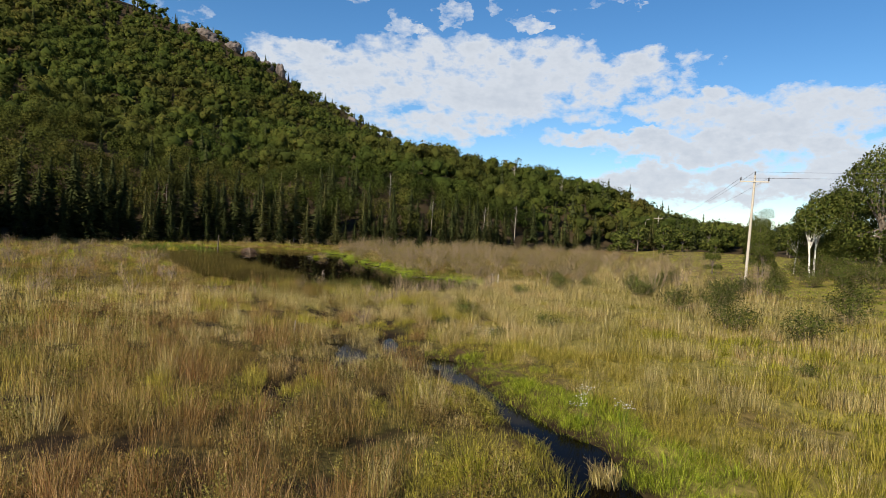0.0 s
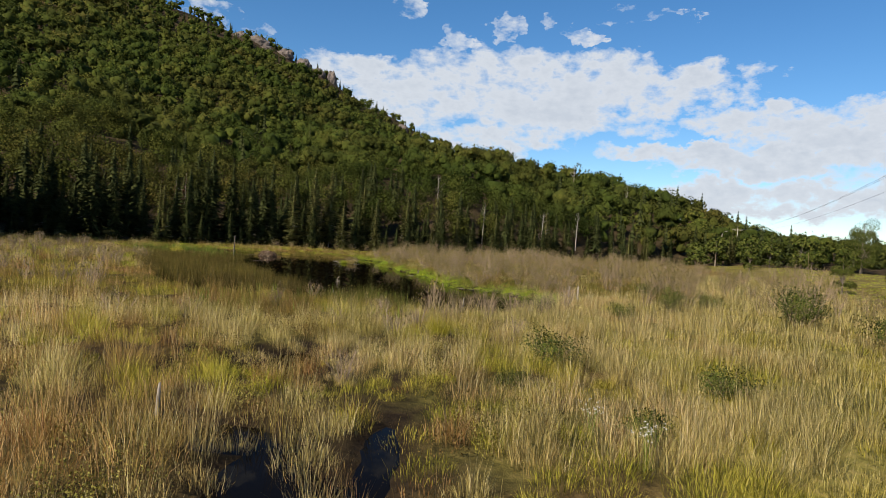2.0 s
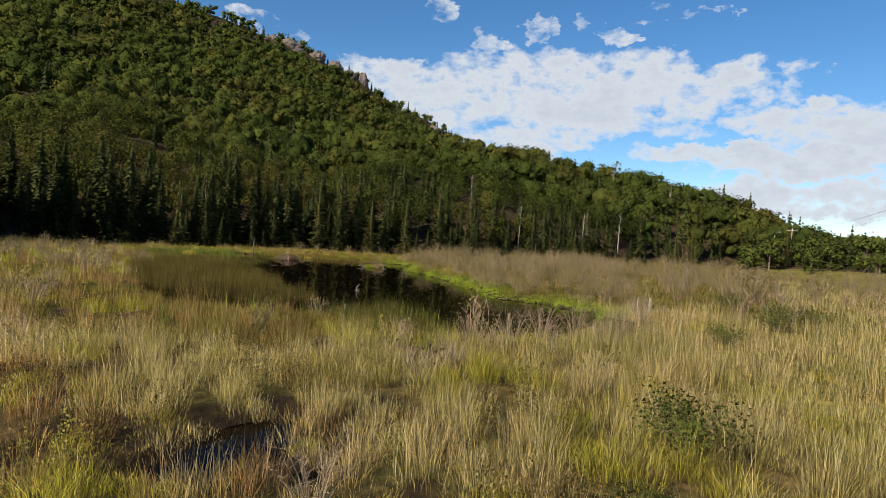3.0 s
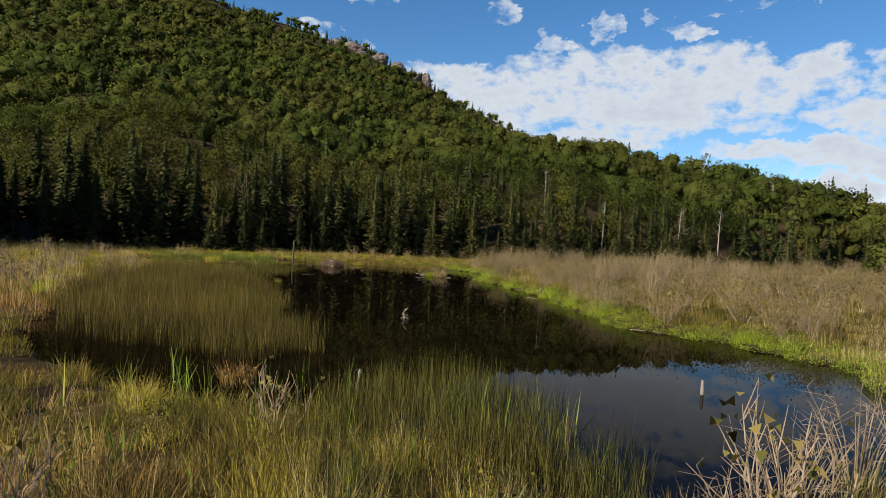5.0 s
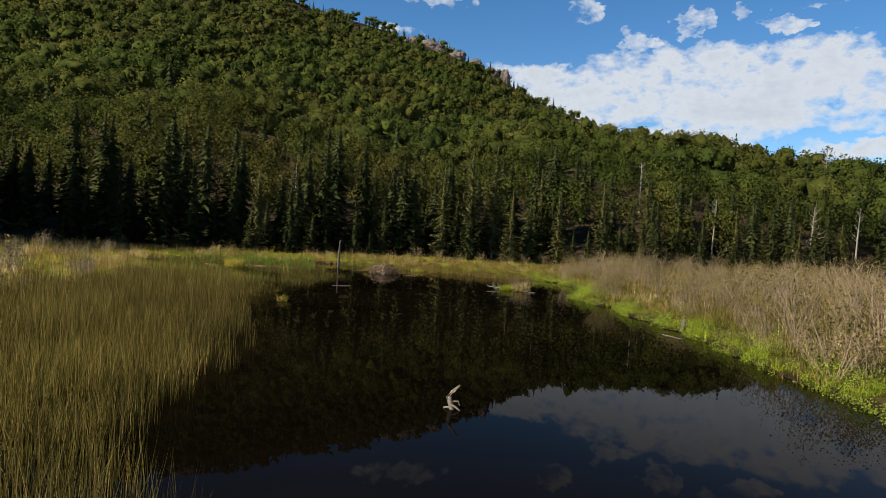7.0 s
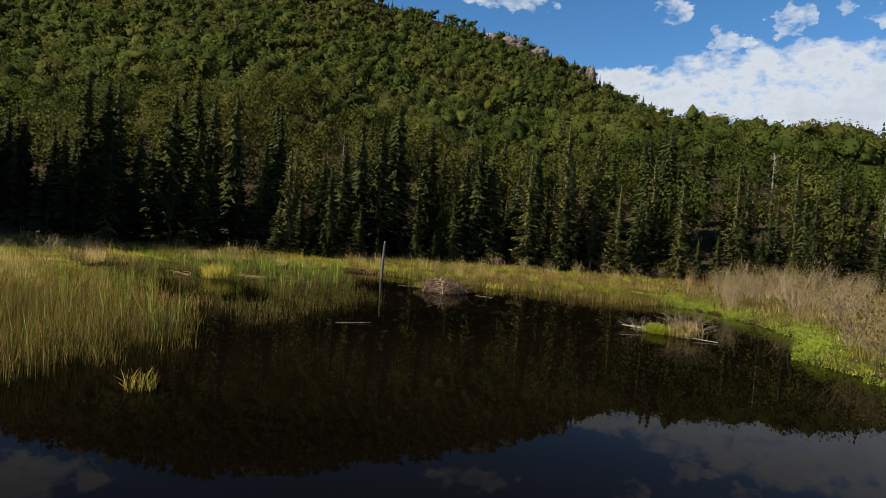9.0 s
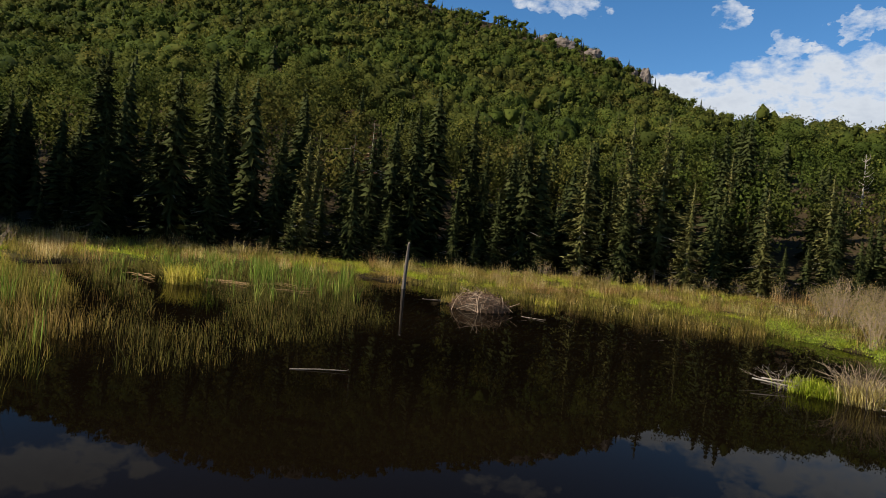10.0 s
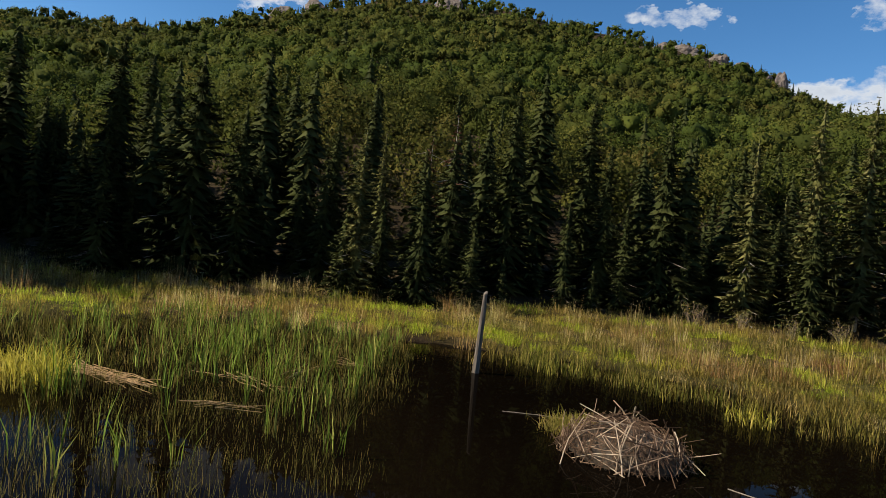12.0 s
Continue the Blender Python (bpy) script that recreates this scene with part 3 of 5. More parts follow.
        high = np.stack([0.22 * lr * np.cos(la), 0.22 * lr * np.sin(la), lz * height + 0.7 * layer + 0 * lr], -1)
        k, nl = len(v), len(zs)
        a0 = np.arange(nl * sectors).reshape(nl, sectors)
        a1 = np.roll(a0, -1, 1)
        b0, b1 = a0 + nl * sectors, a1 + nl * sectors
        quad = np.stack([a0, a1, b1, b0], -1).reshape(-1, 4) + k
        v = np.concatenate([v, low.reshape(-1, 3), high.reshape(-1, 3)])
        f = np.concatenate([f, tri(quad)])
        nb = np.stack([np.cos(la), np.sin(la), 0.5 + 0 * la], -1).reshape(-1, 3)
        ns = np.concatenate([ns, nb + rng.normal(0, 0.45, nb.shape), nb + rng.normal(0, 0.3, nb.shape)])
    return v, f, ns / np.linalg.norm(ns, axis=1)[:, None]


def crown_points(n, rng, lobes, size):
    """Points on the skin of several lobes that make a broad crown, with their outward ways."""
    pick = rng.randint(0, len(lobes), n)
    c = np.array([q[:3] for q in lobes])[pick]
    r = np.array([q[3] for q in lobes])[pick]
    d = sphere_dirs(n, rng, -0.55)
    return c + d * (r * rng.uniform(0.72, 1.08, n))[:, None], d


def lobes_for(height, spread_r, rng, count=9):
    out = [(0, 0, height * 0.72, spread_r * 0.62)]
    for k in range(count - 1):
        a = 2.4 * k + rng.rand()
        s = rng.uniform(0.35, 0.62)
        z = height * rng.uniform(0.5, 0.84)
        out.append((spread_r * s * math.cos(a), spread_r * s * math.sin(a), z, spread_r * rng.uniform(0.34, 0.5)))
    return out


# ---- woods on the hillsides ----
def woods():
    rng = np.random.RandomState(4)
    leaf_v, leaf_f, leaf_n, leaf_t, base = [], [], [], [], 0
    con_v, con_f, con_n, cbase = [], [], [], 0
    cone_kinds = [spruce_mesh(11.0, 2.1, np.random.RandomState(60 + k), 30, 1, 0.03, needle=0.7, plump=0.4, body=0.85, layer=1.0, sectors=8) for k in range(4)]
    near_kinds = [spruce_mesh(11.0, 2.2, np.random.RandomState(64 + k), 110, 4, 0.03, needle=0.42, plump=0.3, body=0.72, layer=0.5, sectors=10) for k in range(4)]
    bm = bmesh.new()
    bmesh.ops.create_icosphere(bm, subdivisions=1, radius=1.0)
    core_v = np.array([v.co[:] for v in bm.verts])
    core_f = np.array([[v.index for v in f.verts] for f in bm.faces])
    bm.free()
    step = 6.7
    for gy_ in np.arange(95, 600, step):
        for gx_ in np.arange(-470, 330, step):
            x, y = gx_ + rng.uniform(-2.6, 2.6), gy_ + rng.uniform(-2.6, 2.6)
            rr, a = math.hypot(x - HUB[0], y - HUB[1]), math.degrees(math.atan2(-(x - HUB[0]), y - HUB[1]))
            foot = float(table(FOOT, a))
            if rr < foot + 4 or rr > 448 or a > 84 or a < -44:
                continue
            # slopes that turn away behind the front shoulder are out of sight
            if rr > 262 and a < 1 - 0.004 * rr:
                continue
            if rr > 300 and rng.rand() < 0.12:
                continue
            if any(math.hypot(x - q[0], y - q[1] + 9) < q[2] * 0.7 + 4 for q in CRAGS):
                continue
            z = float(land(x, y))
            up_hill = (rr - foot) / (430 - foot)
            conif = (0.8 * math.exp(-((rr - foot) / 20.0)) if a > 16 else 0.65 * math.exp(-((rr - foot) / 24.0))) + (0.55 if up_hill > 0.86 else 0.05)
            if rng.rand() < conif or rr < foot + (15 if a > 20 else 9):
                h = rng.uniform(7, 13) * (0.62 if up_hill > 0.8 else 1.0)
                v, f, nn = (near_kinds if rr < 130 else cone_kinds)[rng.randint(4)]
                con_n.append(nn)
                s = np.array([h * rng.uniform(0.9, 1.2), h * rng.uniform(0.9, 1.2), h]) / 11.0
                con_v.append(v * s + [x, y, z - 0.3])
                con_f.append(f + cbase)
                cbase += len(v)
                if rr < foot + 22:
                    # young conifers fill the gaps between the stems
                    h = rng.uniform(2.5, 6)
                    x2, y2 = x + rng.uniform(-3.5, 3.5), y + rng.uniform(-3, 3)
                    v, f, nn = cone_kinds[rng.randint(4)]
                    con_n.append(nn)
                    con_v.append(v * (h / 11.0) * np.array([1.3, 1.3, 1.0]) + [x2, y2, float(land(x2, y2)) - 0.2])
                    con_f.append(f + cbase)
                    cbase += len(v)
            else:
                h, w = rng.uniform(7, 11.5), rng.uniform(3.5, 5.2)
                if up_hill > 0.8:
                    h, w = h * 0.75, w * 0.8
                near = rr < 135
                n = 950 if near else 480 if rr < 185 else (150 if rr < 300 else 66)
                lb = [(0, 0, h * 0.68, w * 0.62), (0, 0, h * 0.3, w * 0.55)] + [(w * 0.6 * math.cos(q), w * 0.6 * math.sin(q), h * rng.uniform(0.4, 0.82), w * rng.uniform(0.3, 0.5)) for q in rng.uniform(0, 6.28, 7)]
                p, d = crown_points(n, rng, lb, 1)
                v, f = leaf_cards(p, rng.uniform(0.5, 1.1, n) * (0.22 if near else 0.32 if rr < 185 else 0.56 if rr < 300 else 0.78), rng, d, 0.55)
                out = p - [0, 0, h * 0.5]
                out = out / (np.linalg.norm(out, axis=1)[:, None] + 1e-9)
                leaf_n.append(soft_normals(out * 0.45 + d * 0.55, rng, 0.45, 0.22))
                tone = rng.beta(1.0, 1.3)
                leaf_t.append(np.full(len(v), tone))
                leaf_v.append(v + [x, y, z])
                leaf_f.append(f + base)
                base += len(v)
                # the inside of the crown behind the leaf sprays, its shade painted in as a darker tint
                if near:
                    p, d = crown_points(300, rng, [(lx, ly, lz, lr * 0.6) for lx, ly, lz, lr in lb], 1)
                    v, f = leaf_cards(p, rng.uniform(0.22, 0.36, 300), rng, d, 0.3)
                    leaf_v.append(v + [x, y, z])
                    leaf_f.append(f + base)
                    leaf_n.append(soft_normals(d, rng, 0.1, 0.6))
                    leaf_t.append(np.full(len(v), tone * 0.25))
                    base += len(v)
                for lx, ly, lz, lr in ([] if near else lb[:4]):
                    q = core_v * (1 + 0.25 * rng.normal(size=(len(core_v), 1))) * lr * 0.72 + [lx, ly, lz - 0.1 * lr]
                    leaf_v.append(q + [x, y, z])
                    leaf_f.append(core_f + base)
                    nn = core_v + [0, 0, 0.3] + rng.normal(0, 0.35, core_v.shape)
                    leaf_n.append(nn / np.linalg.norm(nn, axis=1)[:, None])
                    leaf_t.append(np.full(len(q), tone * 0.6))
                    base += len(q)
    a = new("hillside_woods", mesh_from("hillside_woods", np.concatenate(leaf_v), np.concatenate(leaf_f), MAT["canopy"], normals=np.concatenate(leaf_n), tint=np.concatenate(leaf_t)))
    tagged(a, "dense green broadleaf woods, partly turning brown, on the mountainside", "woods", kind="stuff")
    b = new("hillside_conifers", mesh_from("hillside_conifers", np.concatenate(con_v), np.concatenate(con_f), MAT["needles"], normals=np.concatenate(con_n)))
    tagged(b, "dark small conifers scattered over slope and ridge", "woods", kind="stuff")


woods()


# ---- spruces along the foot of the hill ----
def spruce(height, radius, seed, look_="green", fine=True):
    rng = np.random.RandomState(seed)
    top = new("spruce_tree")
    mat, thin, bare = {"green": ("needles", 1.0, 0.03), "olive": ("olive_needles", 0.88, 0.06), "dying": ("dead_needles", 0.6, 0.04)}[look_]
    if fine:
        v, f, nn = spruce_mesh(height, radius, rng, int(25 * height), 14, bare, thin, body={"green": 0.5, "olive": 0.3, "dying": 0}[look_])
    else:
        v, f, nn = spruce_mesh(height, radius, rng, int(14 * height), 5, bare, thin, 0.42, 0.25, 0.72, 0.42, 12)
    part("crown", mesh_from("spruce_crown", v, f, MAT[mat], normals=nn), top)
    paths = [[(0, 0, -0.4, height * 0.009), (0, 0, height * 0.5, height * 0.0045), (0, 0, height * 0.97, 0.006)]]
    if fine:
        for k in range(20):
            a, z, r = rng.uniform(0, 6.28), height * rng.uniform(0.03, 0.85 if look_ == "dying" else 0.35), radius * rng.uniform(0.35, 0.85)
            paths.append([(0, 0, z, 0.025), (r * math.cos(a), r * math.sin(a), z - 0.25 * r, 0.007)])
    v, f = tubes(paths, 4)
    part("trunk", mesh_from("spruce_trunk", v, f, MAT["pale_bark" if look_ != "green" else "bark"]), top, "grey trunk with bare lower branches")
    label = {"green": "dark green spruce at the foot of the hill", "olive": "thin olive spruce with pale trunk at the marsh edge", "dying": "reddish-brown dying spruce at the marsh edge"}[look_]
    return tagged(top, label, "tree", "spruces along the marsh edge")


LANDMARKS = [(-31.9, 126.6, 11.0, "green"), (-34.0, 125.5, 6.5, "green"), (-28.8, 129.0, 13.0, "green"), (-23.8, 131.0, 12.6, "olive"), (-20.6, 133.5, 15.5, "olive"), (-18.0, 137.0, 16.0, "olive"),
             (-20.2, 132.0, 8.5, "green"), (-38.6, 118.0, 11.4, "dying"), (-39.8, 117.2, 10.0, "dying"), (-36.4, 121.5, 13.5, "green"), (-40.8, 114.0, 9.6, "olive"), (-42.2, 111.5, 10.0, "green"), (-51, 103, 13.0, "green"), (-43.9, 106.5, 9.2, "green"), (-46.0, 105.0, 12.5, "green")]


def edge_of_woods():
    rng = np.random.RandomState(8)
    near = [spruce(h, r, 70 + k) for k, (h, r) in enumerate([(13, 2.5), (11, 2.3), (9, 2.1), (14.5, 2.6), (6.5, 1.7), (3.6, 1.15)])]
    olive = [spruce(13, 2.2, 80, "olive"), spruce(11.5, 2.0, 81, "olive")]
    dying = [spruce(12.5, 1.9, 90, "dying"), spruce(10.5, 1.7, 91, "dying")]
    back = [spruce(h, r, 95 + k, "green", False) for k, (h, r) in enumerate([(13, 2.7), (11, 2.3), (14.5, 2.7)])]
    tall = {}
    for ob, h in list(zip(near, (13, 11, 9, 14.5, 6.5, 3.6))) + list(zip(olive, (13, 11.5))) + list(zip(dying, (12.5, 10.5))):
        tall[ob.name] = h
    used = set()

    def put(src, x, y, s):
        m = pose(x, y, float(land(x, y)) - 0.1, 0, 0, rng.uniform(0, 360)) @ Matrix.Diagonal((s, s, s, 1))
        if src.name not in used:
            used.add(src.name)
            src.matrix_basis = m
        else:
            copy_thing(src, m).matrix_basis = m

    for n, (x, y, h, kind) in enumerate(LANDMARKS):
        pool = {"green": near[:4], "olive": olive, "dying": dying}[kind]
        src = pool[n % len(pool)]
        put(src, x, y, h / tall[src.name])
    places = []
    for a in np.arange(-33, 104, 3.0):
        for row in range(4):
            if rng.rand() < 0.18:
                continue
            aa = a + rng.uniform(-1.5, 1.5)
            rr = float(table(FOOT, aa)) + 1.5 + row * 5.0 + rng.uniform(-2.4, 2.4)
            if row >= 3 and rng.rand() < 0.3:
                continue
            places.append((HUB[0] - rr * math.sin(radians(aa)), HUB[1] + rr * math.cos(radians(aa)), row, aa))
    for a in np.arange(-25, 86, 1.5):
        rr = float(table(FOOT, a)) + rng.uniform(0.5, 7)
        places.append((HUB[0] - rr * math.sin(radians(a)), HUB[1] + rr * math.cos(radians(a)), 9, a))
    # tall spruces added out of view, to throw shade on the wood's left edge
    for k in range(16):
        put(back[k % 3], -67 + 11 * (k % 4) / 3 + rng.uniform(-1, 1), 80 + 12 * (k // 4) / 3 + rng.uniform(-1, 1), rng.uniform(1.45, 1.75))
    # more added towards the sun for that shade; few come into view
    for k in range(34):
        x, y = rng.uniform(-84, -63), rng.uniform(82, 103)
        put(back[k % 3], x, y, rng.uniform(1.3, 1.75) if y < 95 else rng.uniform(0.95, 1.15))
    for x, y, row, aa in places:
        if row < 2 and any(math.hypot(x - q[0], y - q[1]) < 3.0 for q in LANDMARKS):
            continue
        # past bearing 60, out of view, the rows are made taller to cast shade
        s = rng.uniform(0.7, 1.12) * (0.82 if row == 0 else 1.0) * (0.85 if aa < 0 else 1.0) * (1.0 if aa < 45 else 0.85 if aa < 60 else 1.8)
        if row == 9:
            src = near[rng.choice([4, 5, 2])]
        elif row < 2:
            src = near[rng.choice(6, p=[0.22, 0.22, 0.2, 0.16, 0.12, 0.08])] if rng.rand() < (0.8 if aa > 24 else 0.3) else olive[rng.randint(2)]
        else:
            src = back[rng.randint(3)]
        put(src, x, y, s)


edge_of_woods()

# ---- marsh grass ----
WAY = np.array([(x, y) for _, x, y, *_ in ROWS])


def way_distance(px, py):
    best = np.full(px.shape, 1e9)
    for (x0, y0), (x1, y1) in zip(WAY[:-1], WAY[1:]):
        ex, ey = x1 - x0, y1 - y0
        k = np.clip(((px - x0) * ex + (py - y0) * ey) / (ex * ex + ey * ey), 0, 1)
        best = np.minimum(best, np.hypot(px - x0 - k * ex, py - y0 - k * ey))
    return best


def grass_normals(n, rng, up=0.75, loose=0.8):
    q = rng.normal(size=(n, 3)) * loose + [0, 0, up]
    q /= np.linalg.norm(q, axis=1)[:, None]
    return np.repeat(q, 4, 0)


def far_blades(xyz, height, width, lean, rng, away):
    """Blades a long way off: one slim triangle each."""
    n = len(xyz)
    a, b = rng.uniform(0, 2 * math.pi, n), away
    side = np.stack([np.cos(a), np.sin(a), 0 * a], -1) * width[:, None] * 0.5
    top = xyz + np.stack([np.cos(b) * lean * height, np.sin(b) * lean * height, height * (1 - 0.25 * lean * lean)], -1)
    return np.stack([xyz - side, xyz + side, top], 1).reshape(-1, 3), np.arange(3 * n).reshape(-1, 3)


REEDBED = [(-6.3, 54.4), (-5.0, 56.3), (-5.7, 58), (-8.2, 60.6), (-10, 65.2), (-12.4, 70), (-16.6, 75), (-18.3, 80.5), (-26, 81), (-23, 70), (-17.5, 60.5), (-11, 55.6)]
NEAR_REEDS = [(-4.6, 49.2), (-3.6, 51.6), (-2.6, 53.6), (-0.6, 54.0), (0.6, 52.4), (1.6, 50.6), (2.3, 48.4), (1.5, 46.2), (-2, 46.2), (-4.5, 48.0)]
CATTAILS = [(-22.3, 84.9), (-18.6, 82.9), (-17.8, 84.2), (-18.7, 87.7), (-18.9, 89.6), (-19.5, 92.5), (-21, 94), (-22.8, 95.4), (-24, 98), (-25.7, 100.6), (-29, 104), (-36, 101), (-37, 92.5), (-30, 90.0), (-24.5, 87.4)]
LEFT_BED = [(-16.8, 77.6), (-17.1, 79.2), (-18.8, 81.2), (-20.2, 82.6), (-21.4, 84.6), (-25, 86.6), (-30, 88.6), (-37, 90), (-31, 85), (-26, 79.5), (-21.5, 72), (-18.5, 74)]
FAR_REEDS = [(-25.6, 104.0), (-20, 104.9), (-15.5, 103.9), (-11, 102.8), (-8, 105), (-7.5, 110), (-20, 110), (-27, 107)]
CHANNEL = [(-21.2, 87.0), (-23.0, 89.6), (-27, 91.8), (-33, 93.5), (-33.5, 91.8), (-27.5, 90), (-23.5, 87.3), (-21.8, 85.6)]


def tussocks():
    """Tussocks half a metre to a metre wide: blades lean out from the middle, each tussock has its own tone and height."""
    rng = np.random.RandomState(15)
    g = 0.66
    px, py = [q.ravel() for q in np.meshgrid(np.arange(-72, 125, g), np.arange(-14, 205, g))]
    px, py = px + rng.uniform(-0.33, 0.33, len(px)), py + rng.uniform(-0.33, 0.33, len(py))
    d = np.hypot(way_distance(px, py), 1.6 * np.clip(5 - py, 0, None))
    ok = rng.rand(len(px)) < np.minimum(1, (30 / np.maximum(d, 1)) ** 1.1)
    px, py, d = px[ok], py[ok], d[ok]
    r, a = np.hypot(px - HUB[0], py - HUB[1]), np.degrees(np.arctan2(-(px - HUB[0]), py - HUB[1]))
    sh, gap = shore(px, py), hollow(px, py)
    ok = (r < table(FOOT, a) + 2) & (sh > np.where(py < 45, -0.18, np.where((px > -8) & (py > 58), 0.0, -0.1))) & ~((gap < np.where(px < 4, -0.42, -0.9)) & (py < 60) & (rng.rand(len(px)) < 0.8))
    px, py, d, sh, gap = px[ok], py[ok], d[ok], sh[ok], gap[ok]
    side = px - np.interp(py, [q[1] for q in BROOK], [q[0] for q in BROOK])
    mixn = wave(px, py, 9, 41) + 0.6 * wave(px, py, 3, 42) + 0.55 * rng.normal(size=len(px))
    # kinds: 0 sedge, 1 straw, 2 green, 3 lush, 4 fen
    kind = np.zeros(len(px), int)
    right = ((px > 3 + 0.1 * (py - 25)) | ((py > 58) & (px > -8.5))) & (py < 130)
    kind[right] = np.where(mixn[right] + 0.05 * (py[right] - 27) > 0.1, 1, 2)
    thicket = right & (py > 62) & (px < 18 + 0.42 * (py - 52))
    kind[thicket] = np.where(mixn[thicket] > 0.9, 1, np.where(mixn[thicket] > -1.0, 4, 0))
    left = ~right & (py < 62)
    kind[left] = np.where(mixn[left] > 1.05 - 0.03 * (py[left] - 22), 2, np.where(mixn[left] < -1.0 + 0.075 * (py[left] - 22), 1, 0))
    far_left = (py >= 56) & (px < -8)
    mixn[far_left] *= 1.45
    kind[far_left] = np.where(mixn[far_left] > 1.3, 3, np.where(mixn[far_left] > 0.7, 2, np.where(mixn[far_left] > -0.9, 4, np.where(mixn[far_left] > -1.6, 0, 1))))
    wet_bank = (py > 43) & (py < 62) & (px < -2.5)
    kind[wet_bank] = np.where(mixn[wet_bank] > 0.9, 2, np.where(mixn[wet_bank] > -0.5, 4, 0))
    kind[thicket & (sh < 0.65 + 0.4 * mixn)] = 3
    kind[(py < 27) & (side > 0.0) & (side < 2.7 + 0.6 * mixn) & (sh < 3.6)] = 3
    verge = (px > 36 + 0.28 * (py - 40)) & (py > 30)
    kind[verge] = np.where(mixn[verge] > -0.6, 3, 2)
    low = np.where(thicket, 0.95, np.where(verge, 0.45, 1.0))
    for k, (name, mat, label, hgt, wid, lean) in enumerate([
            ("sedge_tussocks", "sedge", "brown and tan sedge tussocks covering the wet marsh", (0.42, 1.0), 0.0072, 0.28),
            ("straw_grass", "straw", "tall golden straw-coloured grass on the marsh meadow", (0.4, 0.95), 0.0066, 0.30),
            ("meadow_grass", "green", "yellow-green meadow grass on the marsh", (0.32, 0.75), 0.0072, 0.40),
            ("bank_grass", "lush", "bright lush green grass along the water's edge", (0.28, 0.6), 0.0085, 0.55),
            ("fen_sedge", "fen", "olive green sedge of the wet fen round the pond", (0.3, 0.7), 0.010, 0.45)]):
        sel = kind == k
        qx, qy, qd = px[sel], py[sel], d[sel]
        many = np.clip(np.where(thicket[sel] & (k != 3), 130, 300 if k == 3 else 175 if k == 0 else 225) * (7.0 / np.maximum(qd, 7)) ** 1.25 * np.where((qy > 84) & (qx < -6), 1.9, 1.0) * rng.uniform(0.6, 1.3, len(qx)), 8, 240).astype(int)
        big = rng.uniform(0.45, 1.2, len(qx)) * np.clip(0.80 + 0.25 * wave(qx, qy, 6, 51) + 0.42 * gap[sel], 0.3, 1.4) * np.clip(0.68 + 0.2 * sh[sel], 0.6, 1.0) * low[sel]
        reach = rng.uniform(0.28, 0.58, len(qx))
        i = np.repeat(np.arange(len(qx)), many)
        out = rng.uniform(0, 1, len(i)) ** 0.55
        ang = rng.uniform(0, 2 * math.pi, len(i))
        bx, by = qx[i] + reach[i] * out * np.cos(ang), qy[i] + reach[i] * out * np.sin(ang)
        # one in five is a thin, tall, pale seed stem
        stem = (rng.rand(len(i)) < (0.26 if k < 2 else 0.14 if k == 2 else 0.04)) & (k != 3)
        h = rng.uniform(*hgt, len(i)) * big[i] * np.where(stem, 1.4, 1.0 - 0.35 * out * out)
        w = wid * np.clip((qd[i] / 7.0) ** 0.75, 1, 6) * rng.uniform(0.6, 1.4, len(i)) * np.where(stem, 0.7, 1.0) * np.where((qy > 84) & (qx < -6), 0.65, 1.0)[i]
        ln = (np.abs(rng.normal(0, lean, len(i))) * 0.7 + 0.35 * lean * out + 0.05) * np.where(stem, 0.5, 1.0)
        root = np.stack([bx, by, np.maximum(land(bx, by) - 0.03, -0.15)], -1)
        tone = np.where(stem, rng.uniform(0.85, 1.0, len(i)), np.clip(rng.rand(len(qx))[i] * 0.75 + rng.normal(0, 0.14, len(i)), 0, 1))
        away = ang + rng.normal(0, 0.8, len(i))
        nrm = grass_normals(len(i), rng, 0.7 if k in (0, 4) else 1.4, 0.75)
        near = qd[i] < 8
        v, f = blades(root[near], h[near], w[near], np.minimum(ln[near], 0.9), rng, away=away[near])
        v2, f2 = far_blades(root[~near], h[~near], w[~near] * 1.3, np.minimum(ln[~near], 0.9), rng, away[~near])
        nrm = np.concatenate([nrm[np.repeat(near, 4)], nrm[::4][~near].repeat(3, 0)])
        v, f = joined((v, f), (v2, f2))
        ob = new(name, mesh_from(name, v, f, MAT[mat], normals=nrm, tint=np.concatenate([np.repeat(tone[near], 4), np.repeat(tone[~near], 3)])))
        tagged(ob, label, "grass", kind="stuff")


tussocks()


